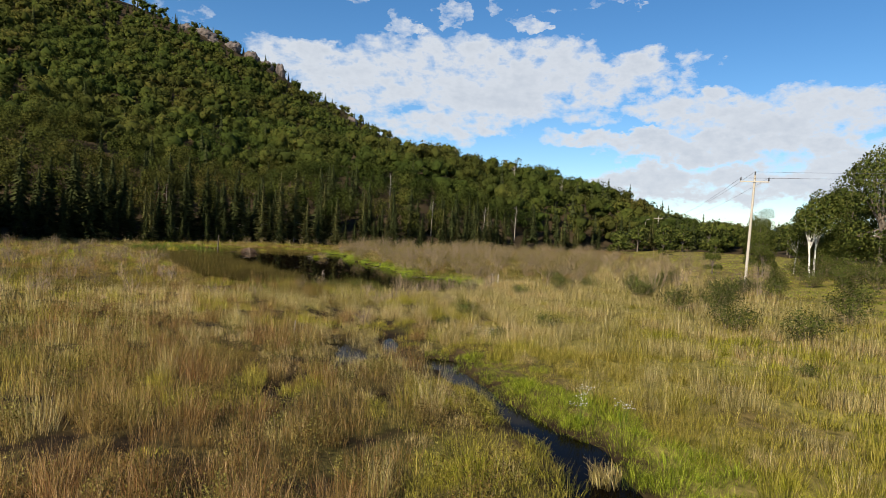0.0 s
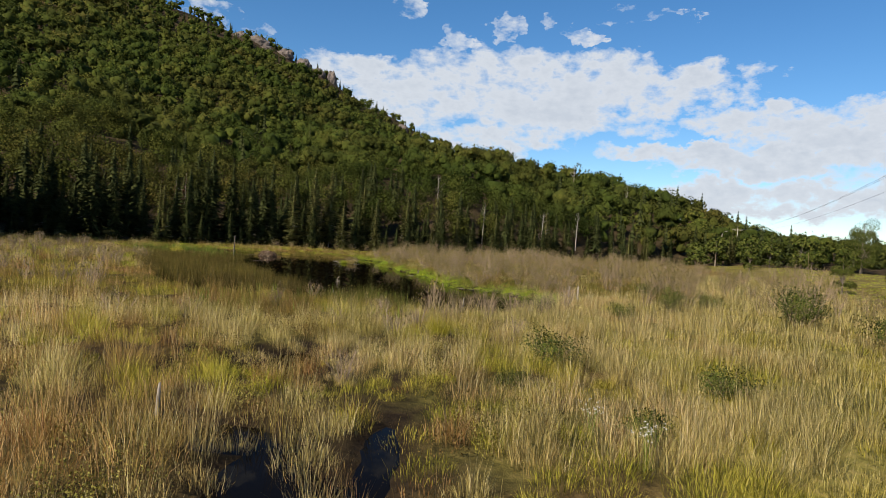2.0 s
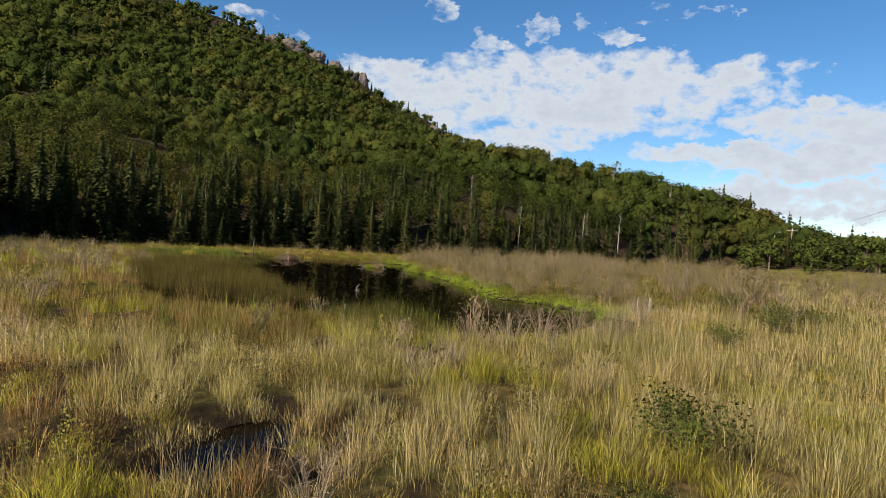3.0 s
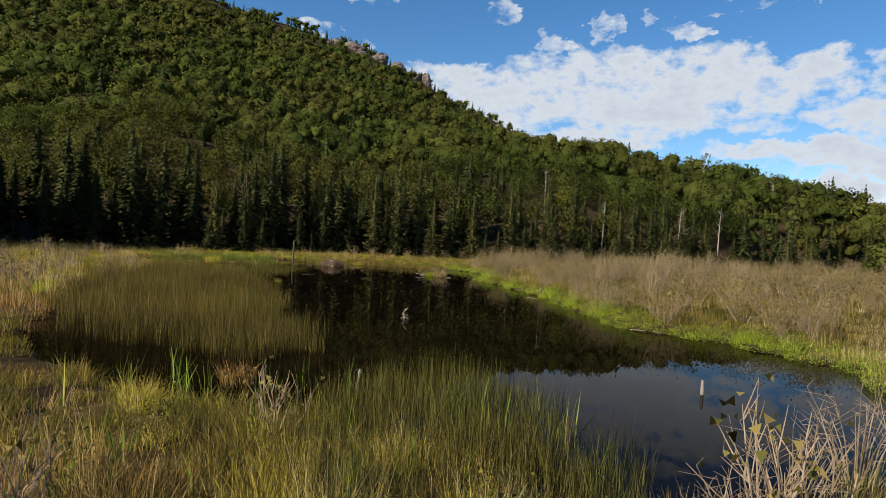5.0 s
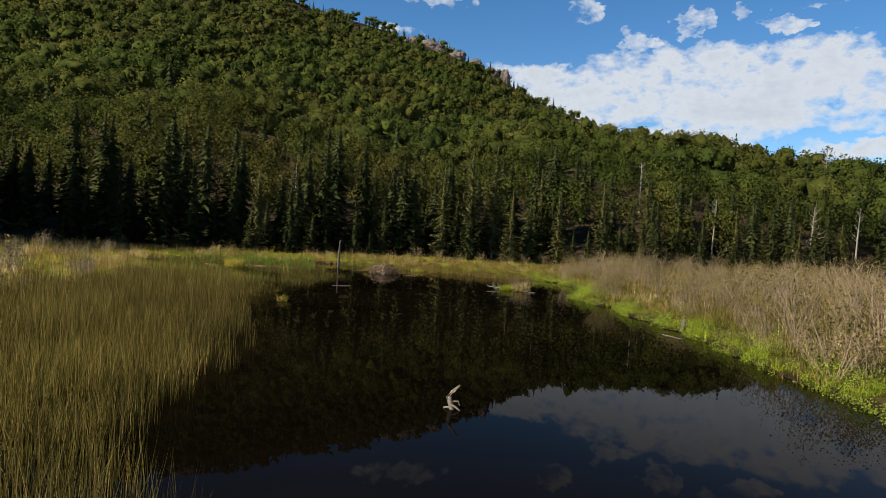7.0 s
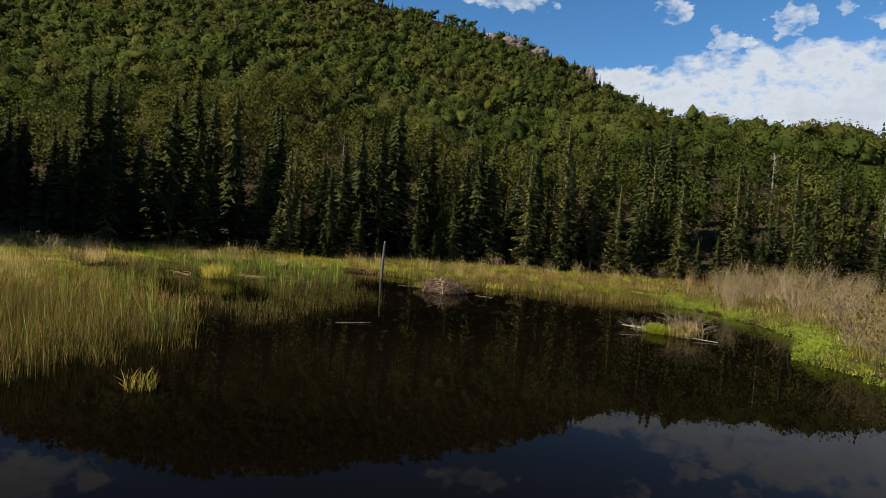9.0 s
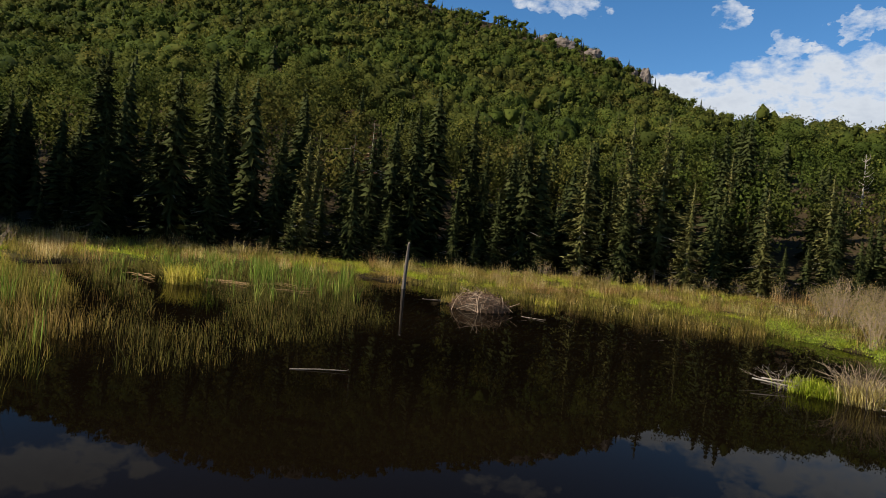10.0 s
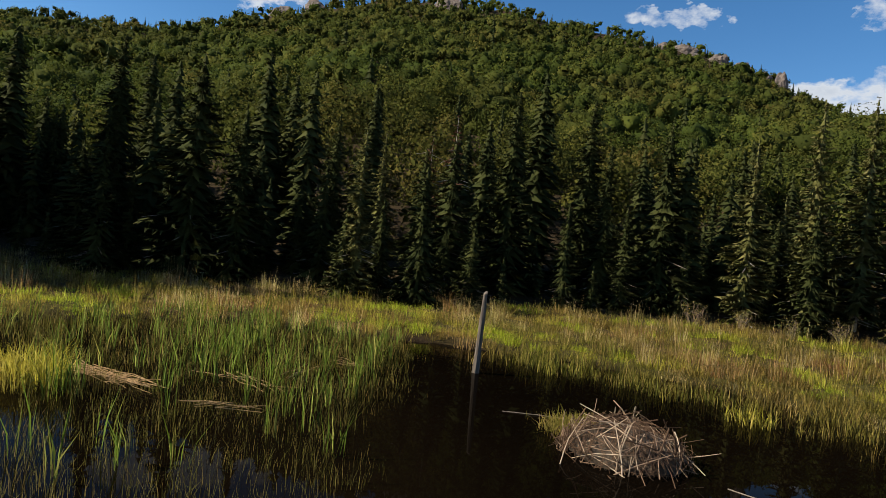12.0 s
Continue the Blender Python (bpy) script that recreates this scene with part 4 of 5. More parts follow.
def undergrowth():
    """Knee-high sweet gale and herbs between the tussocks: leafy mounds, each with its own tone, slightly paler towards
    the top.
    """
    rng = np.random.RandomState(19)
    n = 9500
    px, py = rng.uniform(-44, 5, n), rng.uniform(-9, 49, n)
    d = np.hypot(way_distance(px, py), 1.6 * np.clip(5 - py, 0, None))
    side = px - np.interp(py, [q[1] for q in BROOK], [q[0] for q in BROOK])
    gap = hollow(px, py)
    ok = (rng.rand(n) < np.minimum(1, (11 / np.maximum(d, 4)) ** 0.8)) & (shore(px, py) > 0.5) & (gap > -0.35) & ((side < -0.8) | (py > 27)) & (wave(px, py, 7, 71) + 0.5 * wave(px, py, 2.5, 72) > -0.25 + 0.035 * np.clip(py - 24, 0, None))
    px, py, d, gap = px[ok], py[ok], d[ok], gap[ok]
    many = np.clip(230 * (8 / np.maximum(d, 8)) ** 1.25, 26, 230).astype(int)
    i = np.repeat(np.arange(len(px)), many)
    wide, high = rng.uniform(0.25, 0.65, len(px)), rng.uniform(0.45, 0.95, len(px)) * np.clip(0.85 + 0.25 * gap, 0.6, 1.25)
    way = sphere_dirs(len(i), rng, 0.0)
    q = way * rng.uniform(0.45, 1.05, len(i))[:, None] * np.stack([wide[i], wide[i], high[i]], -1)
    lobe = 1 + 0.25 * np.sin(3 * np.arctan2(way[:, 1], way[:, 0]) + px[i] * 9)
    c = np.stack([px[i] + q[:, 0] * lobe, py[i] + q[:, 1] * lobe, land(px[i], py[i]) + 0.05 + q[:, 2] * lobe], -1)
    v, f = leaf_cards(c, rng.uniform(0.5, 1.25, len(i)) * 0.023 * np.clip((d[i] / 8) ** 0.7, 1, 3.2), rng, way, 0.35)
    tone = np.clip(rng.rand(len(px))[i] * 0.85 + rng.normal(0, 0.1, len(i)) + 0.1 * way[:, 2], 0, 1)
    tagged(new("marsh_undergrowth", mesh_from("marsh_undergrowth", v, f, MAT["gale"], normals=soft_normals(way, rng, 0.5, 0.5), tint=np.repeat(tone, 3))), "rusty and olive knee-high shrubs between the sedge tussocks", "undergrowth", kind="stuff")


undergrowth()


def stems_in(poly, per_m2, hgt, wid, lean, seed, mat, name, label, avoid=None, clump=0.0, category="reeds"):
    rng = np.random.RandomState(seed)
    q = np.array(poly)
    lo, hi = q.min(0), q.max(0)
    n = int((hi - lo).prod() * per_m2)
    px, py = rng.uniform(lo[0], hi[0], n), rng.uniform(lo[1], hi[1], n)
    wob = 0.5 * wave(px, py, 3, seed) + 0.3 * wave(px, py, 1.2, seed + 1)
    edge = polygon_distance(px, py, poly) + wob
    ok = (edge < 0) & (rng.rand(n) < np.clip(0.45 - edge * 0.9, 0, 1))
    if avoid is not None:
        ok &= polygon_distance(px, py, avoid) > 0.2 * wob
    if clump:
        ok &= wave(px, py, 2.4, seed + 2) + 0.6 * wave(px, py, 0.9, seed + 3) > clump
    px, py = px[ok], py[ok]
    m = len(px)
    d = way_distance(px, py)
    h = rng.uniform(*hgt, m) * (0.9 + 0.2 * wave(px, py, 4, seed + 4) + 0.12 * wave(px, py, 1.3, seed + 5))
    w = wid * np.clip(d / 12, 0.8, 3) * rng.uniform(0.7, 1.3, m)
    v, f = blades(np.stack([px, py, np.full(m, -0.12)], -1), h, w, np.minimum(np.abs(rng.normal(0, lean, m)) + 0.02, 0.7), rng, droop=0.2)
    tagged(new(name, mesh_from(name, v, f, MAT[mat], normals=grass_normals(m, rng, 0.5, 0.7), tint=np.repeat(rng.rand(m), 4))), label, category, kind="stuff")


stems_in(REEDBED, 300, (0.65, 1.3), 0.009, 0.11, 101, "reed", "reed_bed", "dense olive reed bed standing in the pond water", clump=-1.3)
stems_in(NEAR_REEDS, 330, (0.6, 1.25), 0.008, 0.13, 111, "rush", "bank_reeds", "olive and tan reeds on the near pond bank")
stems_in(FAR_REEDS, 130, (0.25, 0.75), 0.010, 0.2, 121, "fen", "far_bank_sedge", "yellow-green sedge along the far pond shore", clump=-0.5)
stems_in(CATTAILS, 90, (0.12, 0.5), 0.007, 0.16, 131, "reed", "marsh_stubble", "thin olive stems standing in dark shallow water", avoid=CHANNEL)
stems_in(CATTAILS, 120, (0.2, 0.7), 0.0065, 0.22, 151, "rush", "shallow_rushes", "brownish green rushes standing in the shallows", avoid=CHANNEL, clump=-0.1)
stems_in(LEFT_BED, 170, (0.3, 0.85), 0.0065, 0.2, 161, "fen", "channel_sedge", "yellow-green sedge along the side channel of the pond", avoid=CHANNEL, clump=-0.5)
stems_in(REEDBED, 5, (0.8, 1.2), 0.016, 0.15, 171, "rush", "reed_bed_cattails", "scattered green cattail leaves among the reeds", clump=0.5, category="cattails")


def cattails():
    """Fans of broad upright blades, a few metres apart, thick to the back."""
    rng = np.random.RandomState(141)
    spots = []
    for k in range(2600):
        x, y = rng.uniform(-37, -17), rng.uniform(76, 104)
        q = np.array([x]), np.array([y])
        bed = polygon_distance(*q, CATTAILS)[0] < -0.3
        if (bed or polygon_distance(*q, LEFT_BED)[0] < -0.3) and polygon_distance(*q, CHANNEL)[0] > 0.1:
            back = (x + 22) * -0.05 + (y - 90) * 0.06
            if rng.rand() < (0.05 + 0.40 * back if bed else 0.09) * (0.4 + 0.9 * (wave(*q, 4, 143)[0] > -0.1)):
                spots.append((x, y))
    for k in range(80):
        spots.append((rng.uniform(-8, 2.6), rng.uniform(43, 52.5)))
    spots = np.array(spots)
    many = rng.randint(6, 15, len(spots))
    i = np.repeat(np.arange(len(spots)), many)
    ang, rad = rng.uniform(0, 6.28, len(i)), rng.uniform(0, 0.22, len(i))
    p = np.stack([spots[i, 0] + rad * np.cos(ang), spots[i, 1] + rad * np.sin(ang), np.full(len(i), -0.1)], -1)
    h = rng.uniform(0.6, 1.2, len(i)) * rng.uniform(0.8, 1.15, len(spots))[i]
    v, f = blades(p, h, rng.uniform(0.013, 0.026, len(i)), np.minimum(np.abs(rng.normal(0, 0.14, len(i))) + 0.03, 0.5), rng, droop=0.3)
    tagged(new("cattails", mesh_from("cattails", v, f, MAT["cattail"], normals=grass_normals(len(i), rng, 0.5, 0.6))), "light green cattail fans standing in shallow water", "cattails", kind="stuff")


cattails()


# ---- shrubs ----
def shrub(name, height, spread_r, stems, twigs, leaves, leaf, seed, leaf_mat, wood_mat, label, group, low=0.25):
    rng = np.random.RandomState(seed)
    top = new(name)
    paths, tips = [], []
    for k in range(stems):
        a = rng.uniform(0, 6.28)
        r = spread_r * rng.uniform(0.15, 1.0) ** 0.7
        h = height * rng.uniform(0.6, 1.0) * (1 - 0.25 * r / spread_r)
        b = rng.uniform(-0.2, 0.2, 2)
        p = [(0.12 * r * math.cos(a), 0.12 * r * math.sin(a), -0.1, 0.011), (0.5 * r * math.cos(a) + b[0], 0.5 * r * math.sin(a) + b[1], 0.5 * h, 0.008), (r * math.cos(a), r * math.sin(a), h, 0.003)]
        paths.append(p)
        tips += [p[1][:3], p[2][:3]]
        for _ in range(twigs):
            s = rng.uniform(0.35, 0.95)
            q0, q1 = (p[0], p[1]) if s < 0.5 else (p[1], p[2])
            u = (s % 0.5) * 2
            c = [q0[i] + (q1[i] - q0[i]) * u for i in range(3)]
            w = rng.normal(0, 0.22, 3) * spread_r * 0.7
            e = (c[0] + w[0], c[1] + w[1], c[2] + abs(w[2]) + 0.12 * height)
            paths.append([(*c, 0.006), (*e, 0.002)])
            tips.append(e)
    v, f = tubes(paths, 3)
    part("branchwork", mesh_from("shrub_branchwork", v, f, MAT[wood_mat]), top, "thin grey-brown branching stems")
    tips = np.array([q for q in tips if q[2] > low * height])
    c = tips[rng.randint(0, len(tips), leaves)] + rng.normal(0, 0.16, (leaves, 3)) * spread_r
    c[:, 2] = np.maximum(c[:, 2], 0.05)
    o = c - [0, 0, height * 0.35]
    o /= np.linalg.norm(o, axis=1)[:, None] + 1e-9
    v, f = leaf_cards(c, rng.uniform(0.6, 1.3, leaves) * leaf, rng, o, 0.45)
    part("foliage", mesh_from("shrub_foliage", v, f, MAT[leaf_mat], normals=soft_normals(o, rng)), top)
    return tagged(top, label, "shrub", group)


def scatter(kinds, spots, seed, size=(0.8, 1.2), sink=0.0):
    rng = np.random.RandomState(seed)
    used = set()
    for k, spot in enumerate(spots):
        x, y = spot[:2]
        s = rng.uniform(*size) * (spot[2] if len(spot) > 2 else 1.0)
        src = kinds[rng.randint(len(kinds))]
        m = pose(x, y, float(land(x, y)) - sink, 0, 0, rng.uniform(0, 360)) @ Matrix.Diagonal((s, s, s * rng.uniform(0.7, 1.15), 1))
        if src.name in used:
            copy_thing(src, m).matrix_basis = m
        else:
            used.add(src.name)
            src.matrix_basis = m
    for n, src in enumerate(kinds):
        if src.name not in used:
            x, y = spots[0][:2]
            src.matrix_basis = pose(x + 1.3 + n, y + 0.8, float(land(x + 1.3 + n, y + 0.8)))


def alders():
    rng = np.random.RandomState(33)
    bare = [shrub("alder_shrub", 2.0, 1.05, 16, 6, 380, 0.029, 200 + k, "alder_leaf", "twig", "grey twiggy half-bare alder shrub by the pond", "alder thicket") for k in range(4)]
    leafy = [shrub("leafy_alder_shrub", 1.7, 1.05, 13, 5, 700, 0.033, 210 + k, "alder_leaf", "twig", "olive-leaved alder shrub in the wet thicket", "alder thicket") for k in range(3)]
    spots = []
    while len(spots) < 520:
        x, y = rng.uniform(-6, 60), rng.uniform(58, 150)
        sh = float(shore(np.array([x]), np.array([y]))[0])
        r, a = math.hypot(x - HUB[0], y - HUB[1]), math.degrees(math.atan2(-(x - HUB[0]), y - HUB[1]))
        if sh < 0.55 or r > float(table(FOOT, a)) + 3 or x > 12 + 0.42 * (y - 52) + (6 if rng.rand() < 0.55 else 26):
            continue
        if y < 74 and x > 14 and rng.rand() < 0.6:
            continue
        spots.append((x, y, 0.75 + 0.35 * min(sh / 8, 1)))
    scatter(bare, spots[:230], 34, (0.6, 1.6))
    scatter(leafy, spots[230:], 35, (0.55, 1.5))
    low = [shrub("dead_spirea_shrub", 1.2, 0.6, 16, 3, 60, 0.04, 220 + k, "alder_leaf", "twig", "brown leafless spirea shrub in the sedge", "spirea on the marsh") for k in range(3)]
    spots = [(rng.uniform(-48, -16), rng.uniform(36, 92)) for _ in range(170)] + [(rng.uniform(-15, 6), rng.uniform(40, 50)) for _ in range(14)] + [(-3 + rng.normal(0, 3.5), 118 + rng.normal(0, 1.5)) for _ in range(14)]
    spots = [s for s in spots if shore(np.array([s[0]]), np.array([s[1]]))[0] > 0.6]
    scatter(low, spots, 36, (0.85, 1.5))
    edge = [shrub("forest_edge_shrub", 2.2, 1.0, 14, 5, 160, 0.06, 230 + k, "alder_leaf", "twig", "pale twiggy shrub before the spruces", "shrubs along the woods") for k in range(2)]
    spots = []
    for a in np.arange(-12, 80, 2.2):
        r = float(table(FOOT, a)) - 1.5 + rng.uniform(-1.2, 1.2)
        if rng.rand() < (0.75 if a < 22 else 0.0):
            spots.append((HUB[0] - r * math.sin(radians(a)), HUB[1] + r * math.cos(radians(a))))
    scatter(edge, spots, 37, (0.6, 1.15))


alders()


def meadow_bushes():
    kinds = [shrub("green_bush", 1.25, 0.95, 16, 5, 2400, 0.036, 240 + k, "leaf", "twig", "rounded dark green leafy bush in the meadow", "meadow bushes", 0.1) for k in range(3)]
    spots = [(10.5, 34.4, 0.95), (6.5, 36.6, 1.05), (6.9, 30.2, 0.55), (4.7, 33.7, 0.5), (12.6, 49.6, 0.9), (23.8, 52.6, 1.5), (22.9, 44.4, 1.5), (26.2, 45.0, 1.4), (21.9, 35.6, 1.55), (24.4, 32.6, 1.6),
             (18.1, 24.4, 0.5), (25.0, 54.0, 1.3), (28.5, 47.5, 1.5), (8.6, 50.3, 0.8), (33, 40, 1.6), (31, 52, 1.7), (36, 58, 1.7), (42, 64.5, 1.3), (46, 66, 1.4), (50, 72, 1.6), (40, 58, 1.5), (22, 60, 1.2),
             (30, 62, 1.3), (17.5, 55.5, 1.1), (20, 66, 1.3), (35, 70, 1.5), (28, 30, 1.4), (44, 52, 1.8), (54, 66, 2.2), (57, 68, 2.4), (60, 74, 2.4), (56, 76, 2.2), (64, 70, 2.4), (50, 66, 2.0), (62, 79, 2.4), (66, 86, 2.3), (55, 62, 2.4), (70, 92, 2.2)]
    scatter(kinds, spots, 41, (0.9, 1.1), 0.05)


meadow_bushes()


def bank_herbs():
    """Low bright leaves along the pond's right bank and the brook."""
    rng = np.random.RandomState(55)
    px, py = rng.uniform(-9, 13, 1100000), rng.uniform(56, 112, 1100000)
    sh = shore(px, py)
    ok = (sh > -0.4) & (sh < 1.2) & (rng.rand(len(px)) < np.clip(0.9 - sh * 0.6, 0, 1)) & (wave(px, py, 2.2, 61) > -0.3 - 0.3 * (sh < 0.3)) & (px > -10)
    px, py, sh = px[ok], py[ok], sh[ok]
    c = np.stack([px, py, np.maximum(land(px, py), 0) + rng.uniform(0.02, 0.72, len(px)) * np.clip(sh + 0.75, 0.25, 1) * (0.75 + 0.3 * wave(px, py, 1.7, 62))], -1)
    o = np.tile([-0.35, -0.3, 0.7], (len(px), 1)) + rng.normal(0, 0.4, (len(px), 3))
    v, f = leaf_cards(c, rng.uniform(0.013, 0.028, len(px)), rng, o / np.linalg.norm(o, axis=1)[:, None], 0.6)
    tagged(new("bank_herbs", mesh_from("bank_herbs", v, f, MAT["herb"], normals=soft_normals(o, rng))), "bright green leafy herbs along the pond bank", "herbs", kind="stuff")


bank_herbs()

# ---- broadleaf trees by the road ----
def broadleaf(name, height, spread_r, seed, leaves, leaf, trunk_r, bark, label, group):
    rng = np.random.RandomState(seed)
    top = new(name)
    lobes = lobes_for(height, spread_r, rng, 12)
    if bark != "birch":
        lobes += [(spread_r * 0.6 * math.cos(q), spread_r * 0.6 * math.sin(q), height * rng.uniform(0.16, 0.42), spread_r * rng.uniform(0.32, 0.45)) for q in rng.uniform(0, 6.28, 7)]
    p, d = crown_points(leaves, rng, lobes, leaf)
    o = p - [0, 0, height * 0.55]
    o /= np.linalg.norm(o, axis=1)[:, None] + 1e-9
    v, f = leaf_cards(p, rng.uniform(0.6, 1.3, leaves) * leaf, rng, d, 0.5)
    part("crown", mesh_from("broadleaf_crown", v, f, MAT["leaf"], normals=soft_normals(o * 0.5 + d * 0.5, rng)), top)
    bend = rng.uniform(-0.35, 0.35, 2)
    paths = [[(0, 0, -0.3, trunk_r * 1.3), (bend[0] * 0.3, bend[1] * 0.3, height * 0.25, trunk_r), (bend[0], bend[1], height * 0.55, trunk_r * 0.7), (bend[0], bend[1], height * 0.85, trunk_r * 0.2)]]
    for x, y, z, r in lobes[1:]:
        z0 = height * rng.uniform(0.28, 0.45)
        paths.append([(bend[0] * 0.6, bend[1] * 0.6, z0, trunk_r * 0.45), (x * 0.5, y * 0.5, (z0 + z) / 2, trunk_r * 0.3), (x, y, z, trunk_r * 0.1)])
    v, f = tubes(paths, 6)
    part("trunk", mesh_from("broadleaf_trunk", v, f, MAT[bark], True), top, "white birch trunk and limbs" if bark == "birch" else "grey trunk and limbs")
    return tagged(top, label, "tree", group)


def roadside():
    maples = [broadleaf("maple_tree", 17, 5.2, 300 + k, 9000, 0.17, 0.26, "bark", "large dark green maple beside the road", "roadside trees") for k in range(3)]
    scatter(maples, [(61, 69, 1.1), (64, 77, 0.92), (66, 80, 1.05), (61, 62, 1.15), (66, 72, 1.1), (72, 88, 0.9), (80, 98, 0.85), (69, 66, 1.15), (63, 83, 0.7), (112, 170, 0.9), (118, 178, 0.95), (124, 166, 1.0), (74, 78, 1.1), (55.5, 83, 0.42), (57.5, 87, 0.5), (52, 90, 0.36)], 51, (0.8, 0.9))
    birches = [broadleaf("birch_tree", 13, 3.0, 310 + k, 1800, 0.2, 0.11, "birch", "birch with white trunk and loose green crown", "birches by the road") for k in range(2)]
    scatter(birches, [(59.2, 78.5, 0.95), (62.5, 86, 0.8)], 52, (0.95, 1.05))
    far = [broadleaf("roadside_tree", 9.5, 3.6, 320 + k, 1100, 0.42, 0.17, "bark", "rounded green tree down the valley road", "trees down the valley") for k in range(3)]
    scatter(far, [(94, 180), (104, 182), (112, 190), (120, 186), (86, 176, 0.8), (128, 196), (136, 190), (110, 170, 0.6), (98, 168, 0.55), (78, 160, 0.6), (142, 178, 0.9), (84, 190), (72, 176, 0.9), (124, 172, 0.6),
                  (150, 205, 1.0), (134, 160, 0.8), (120, 148, 0.8)], 53, (0.9, 1.15))


roadside()


def dead_tree(name, height, seed, label):
    rng = np.random.RandomState(seed)
    paths = [[(0, 0, -0.3, height * 0.018), (0.1, 0.05, height * 0.5, height * 0.012), (0.25, 0, height, 0.03)]]
    for k in range(16):
        s = rng.uniform(0.35, 0.95)
        a, r = rng.uniform(0, 6.28), height * rng.uniform(0.10, 0.24) * (1.2 - s)
        z = height * s
        e = (0.2 * s + r * math.cos(a), r * math.sin(a), z + r * rng.uniform(0.3, 0.9))
        paths.append([(0.2 * s, 0.02, z, height * 0.006), (0.2 * s + 0.55 * r * math.cos(a), 0.55 * r * math.sin(a), z + 0.25 * r, height * 0.004), (*e, 0.012)])
        paths.append([(*e[:2], e[2], 0.02), (e[0] + rng.normal(0, 0.4), e[1] + rng.normal(0, 0.4), e[2] + 0.6, 0.008)])
    v, f = tubes(paths, 5)
    return tagged(new(name, mesh_from(name, v, f, MAT["dead_wood"], True)), label, "dead tree", "bleached dead trees")


for n, (x, y, h) in enumerate([(27.5, 157.5, 11), (68, 224, 11), (3, 178, 10), (30, 250, 12), (52, 236, 12), (14, 160, 9), (40, 176, 10)]):
    dt = dead_tree("dead_tree", h, 400 + n, "bleached grey dead tree among the green woods")
    dt.location = (x, y, float(land(x, y)))
    dt.rotation_euler = (0, 0, n * 1.1)


# ---- crags on the ridge ----
def crag(x, y, w, d, h, seed, lean=0.0):
    rng = np.random.RandomState(seed)
    bm = bmesh.new()
    bmesh.ops.create_icosphere(bm, subdivisions=4, radius=1.0)
    off = Vector(rng.uniform(-50, 50, 3))
    for v in bm.verts:
        c = v.co.copy()
        k = 1 + 0.28 * noise.noise(c * 1.4 + off) + 0.16 * noise.noise(c * 3.7 + off)
        step = round(c.z * 3 + noise.noise(c * 2 + off)) / 3
        v.co = Vector((c.x * w * k + lean * h * max(c.z, 0), c.y * d * k, (0.6 * c.z + 0.4 * step) * h * k))
    me = bpy.data.meshes.new("rock_outcrop")
    bm.to_mesh(me)
    bm.free()
    me.materials.append(MAT["rock"])
    ob = new("rock_outcrop", me)
    ob.location, ob.rotation_euler = (x, y, float(land(x, y))), (0, 0, rng.uniform(-0.3, 0.3))
    return tagged(ob, "bare pinkish granite outcrop on the wooded ridge", "rock", "crags on the ridge")


for n, (x, y, w, d, h, ln) in enumerate(CRAGS):
    crag(x, y, 0.72 * w, d, (0.85 if n == 0 else 0.6) * h, 500 + n, ln)

# ---- power line ----
def tube_mesh(name, paths, mat, sides=8, smooth=True):
    v, f = tubes(paths, sides)
    return mesh_from(name, v, f, MAT[mat], smooth)


def box_mesh(name, sx, sy, sz, mat, bevel=0.01):
    bm = bmesh.new()
    bmesh.ops.create_cube(bm, size=1.0)
    bmesh.ops.scale(bm, vec=(sx, sy, sz), verts=bm.verts)
    bmesh.ops.bevel(bm, geom=bm.edges[:], offset=bevel, segments=2, affect="EDGES")
    me = bpy.data.meshes.new(name)
    bm.to_mesh(me)
    bm.free()
    me.materials.append(MAT[mat])
    return me


def power_pole(x, y, height, turn, lean):
    top = new("utility_pole")
    part("shaft", tube_mesh("pole_shaft", [[(0, 0, -0.5, 0.17), (0, 0, height * 0.5, 0.145), (0, 0, height, 0.11)]], "pole", 12), top)
    arm = part("crossarm", box_mesh("crossarm", 3.0, 0.11, 0.13, "pole"), top, "pale timber crossarm")
    arm.location = (0, -0.16, height - 0.75)
    for s in (-1, 1):
        b = part("brace", tube_mesh("brace", [[(0, -0.14, height - 1.5, 0.02), (s * 0.75, -0.2, height - 0.8, 0.02)]], "pole", 6), top, "flat diagonal brace")
    for dx_, z in ((-1.42, height - 0.68), (1.42, height - 0.68), (0.0, height)):
        ins = part("insulator", tube_mesh("insulator", [[(0, 0, 0, 0.035), (0, 0, 0.12, 0.09), (0, 0, 0.2, 0.06), (0, 0, 0.28, 0.10), (0, 0, 0.38, 0.05), (0, 0, 0.46, 0.03)]], "iron", 10), top, "dark ribbed insulator")
        ins.location = (dx_, -0.16 if dx_ else 0, z)
    top.location, top.rotation_euler = (x, y, float(land(x, y))), (0, radians(lean), radians(turn))
    return tagged(top, "pale grey wooden utility pole with crossarm and insulators", "utility pole", "power line")


POLE_A, POLE_B = (43.0, 67.5, 13.0), (100.0, 210.0, 9.8)
power_pole(*POLE_A, -33, 1.2)
power_pole(*POLE_B, -30, 0)
power_pole(97.0, 214.0, 8.0, -30, 0).name = "utility_pole_short"


def wire(a, b, sag):
    pts = [(*(Vector(a).lerp(Vector(b), k / 16) - Vector((0, 0, sag * 4 * (k / 16) * (1 - k / 16)))), 0.013) for k in range(17)]
    return tagged(new("power_wire", tube_mesh("power_wire", [pts], "iron", 5)), "thin dark sagging power wire between poles", "wire", "power line wires")


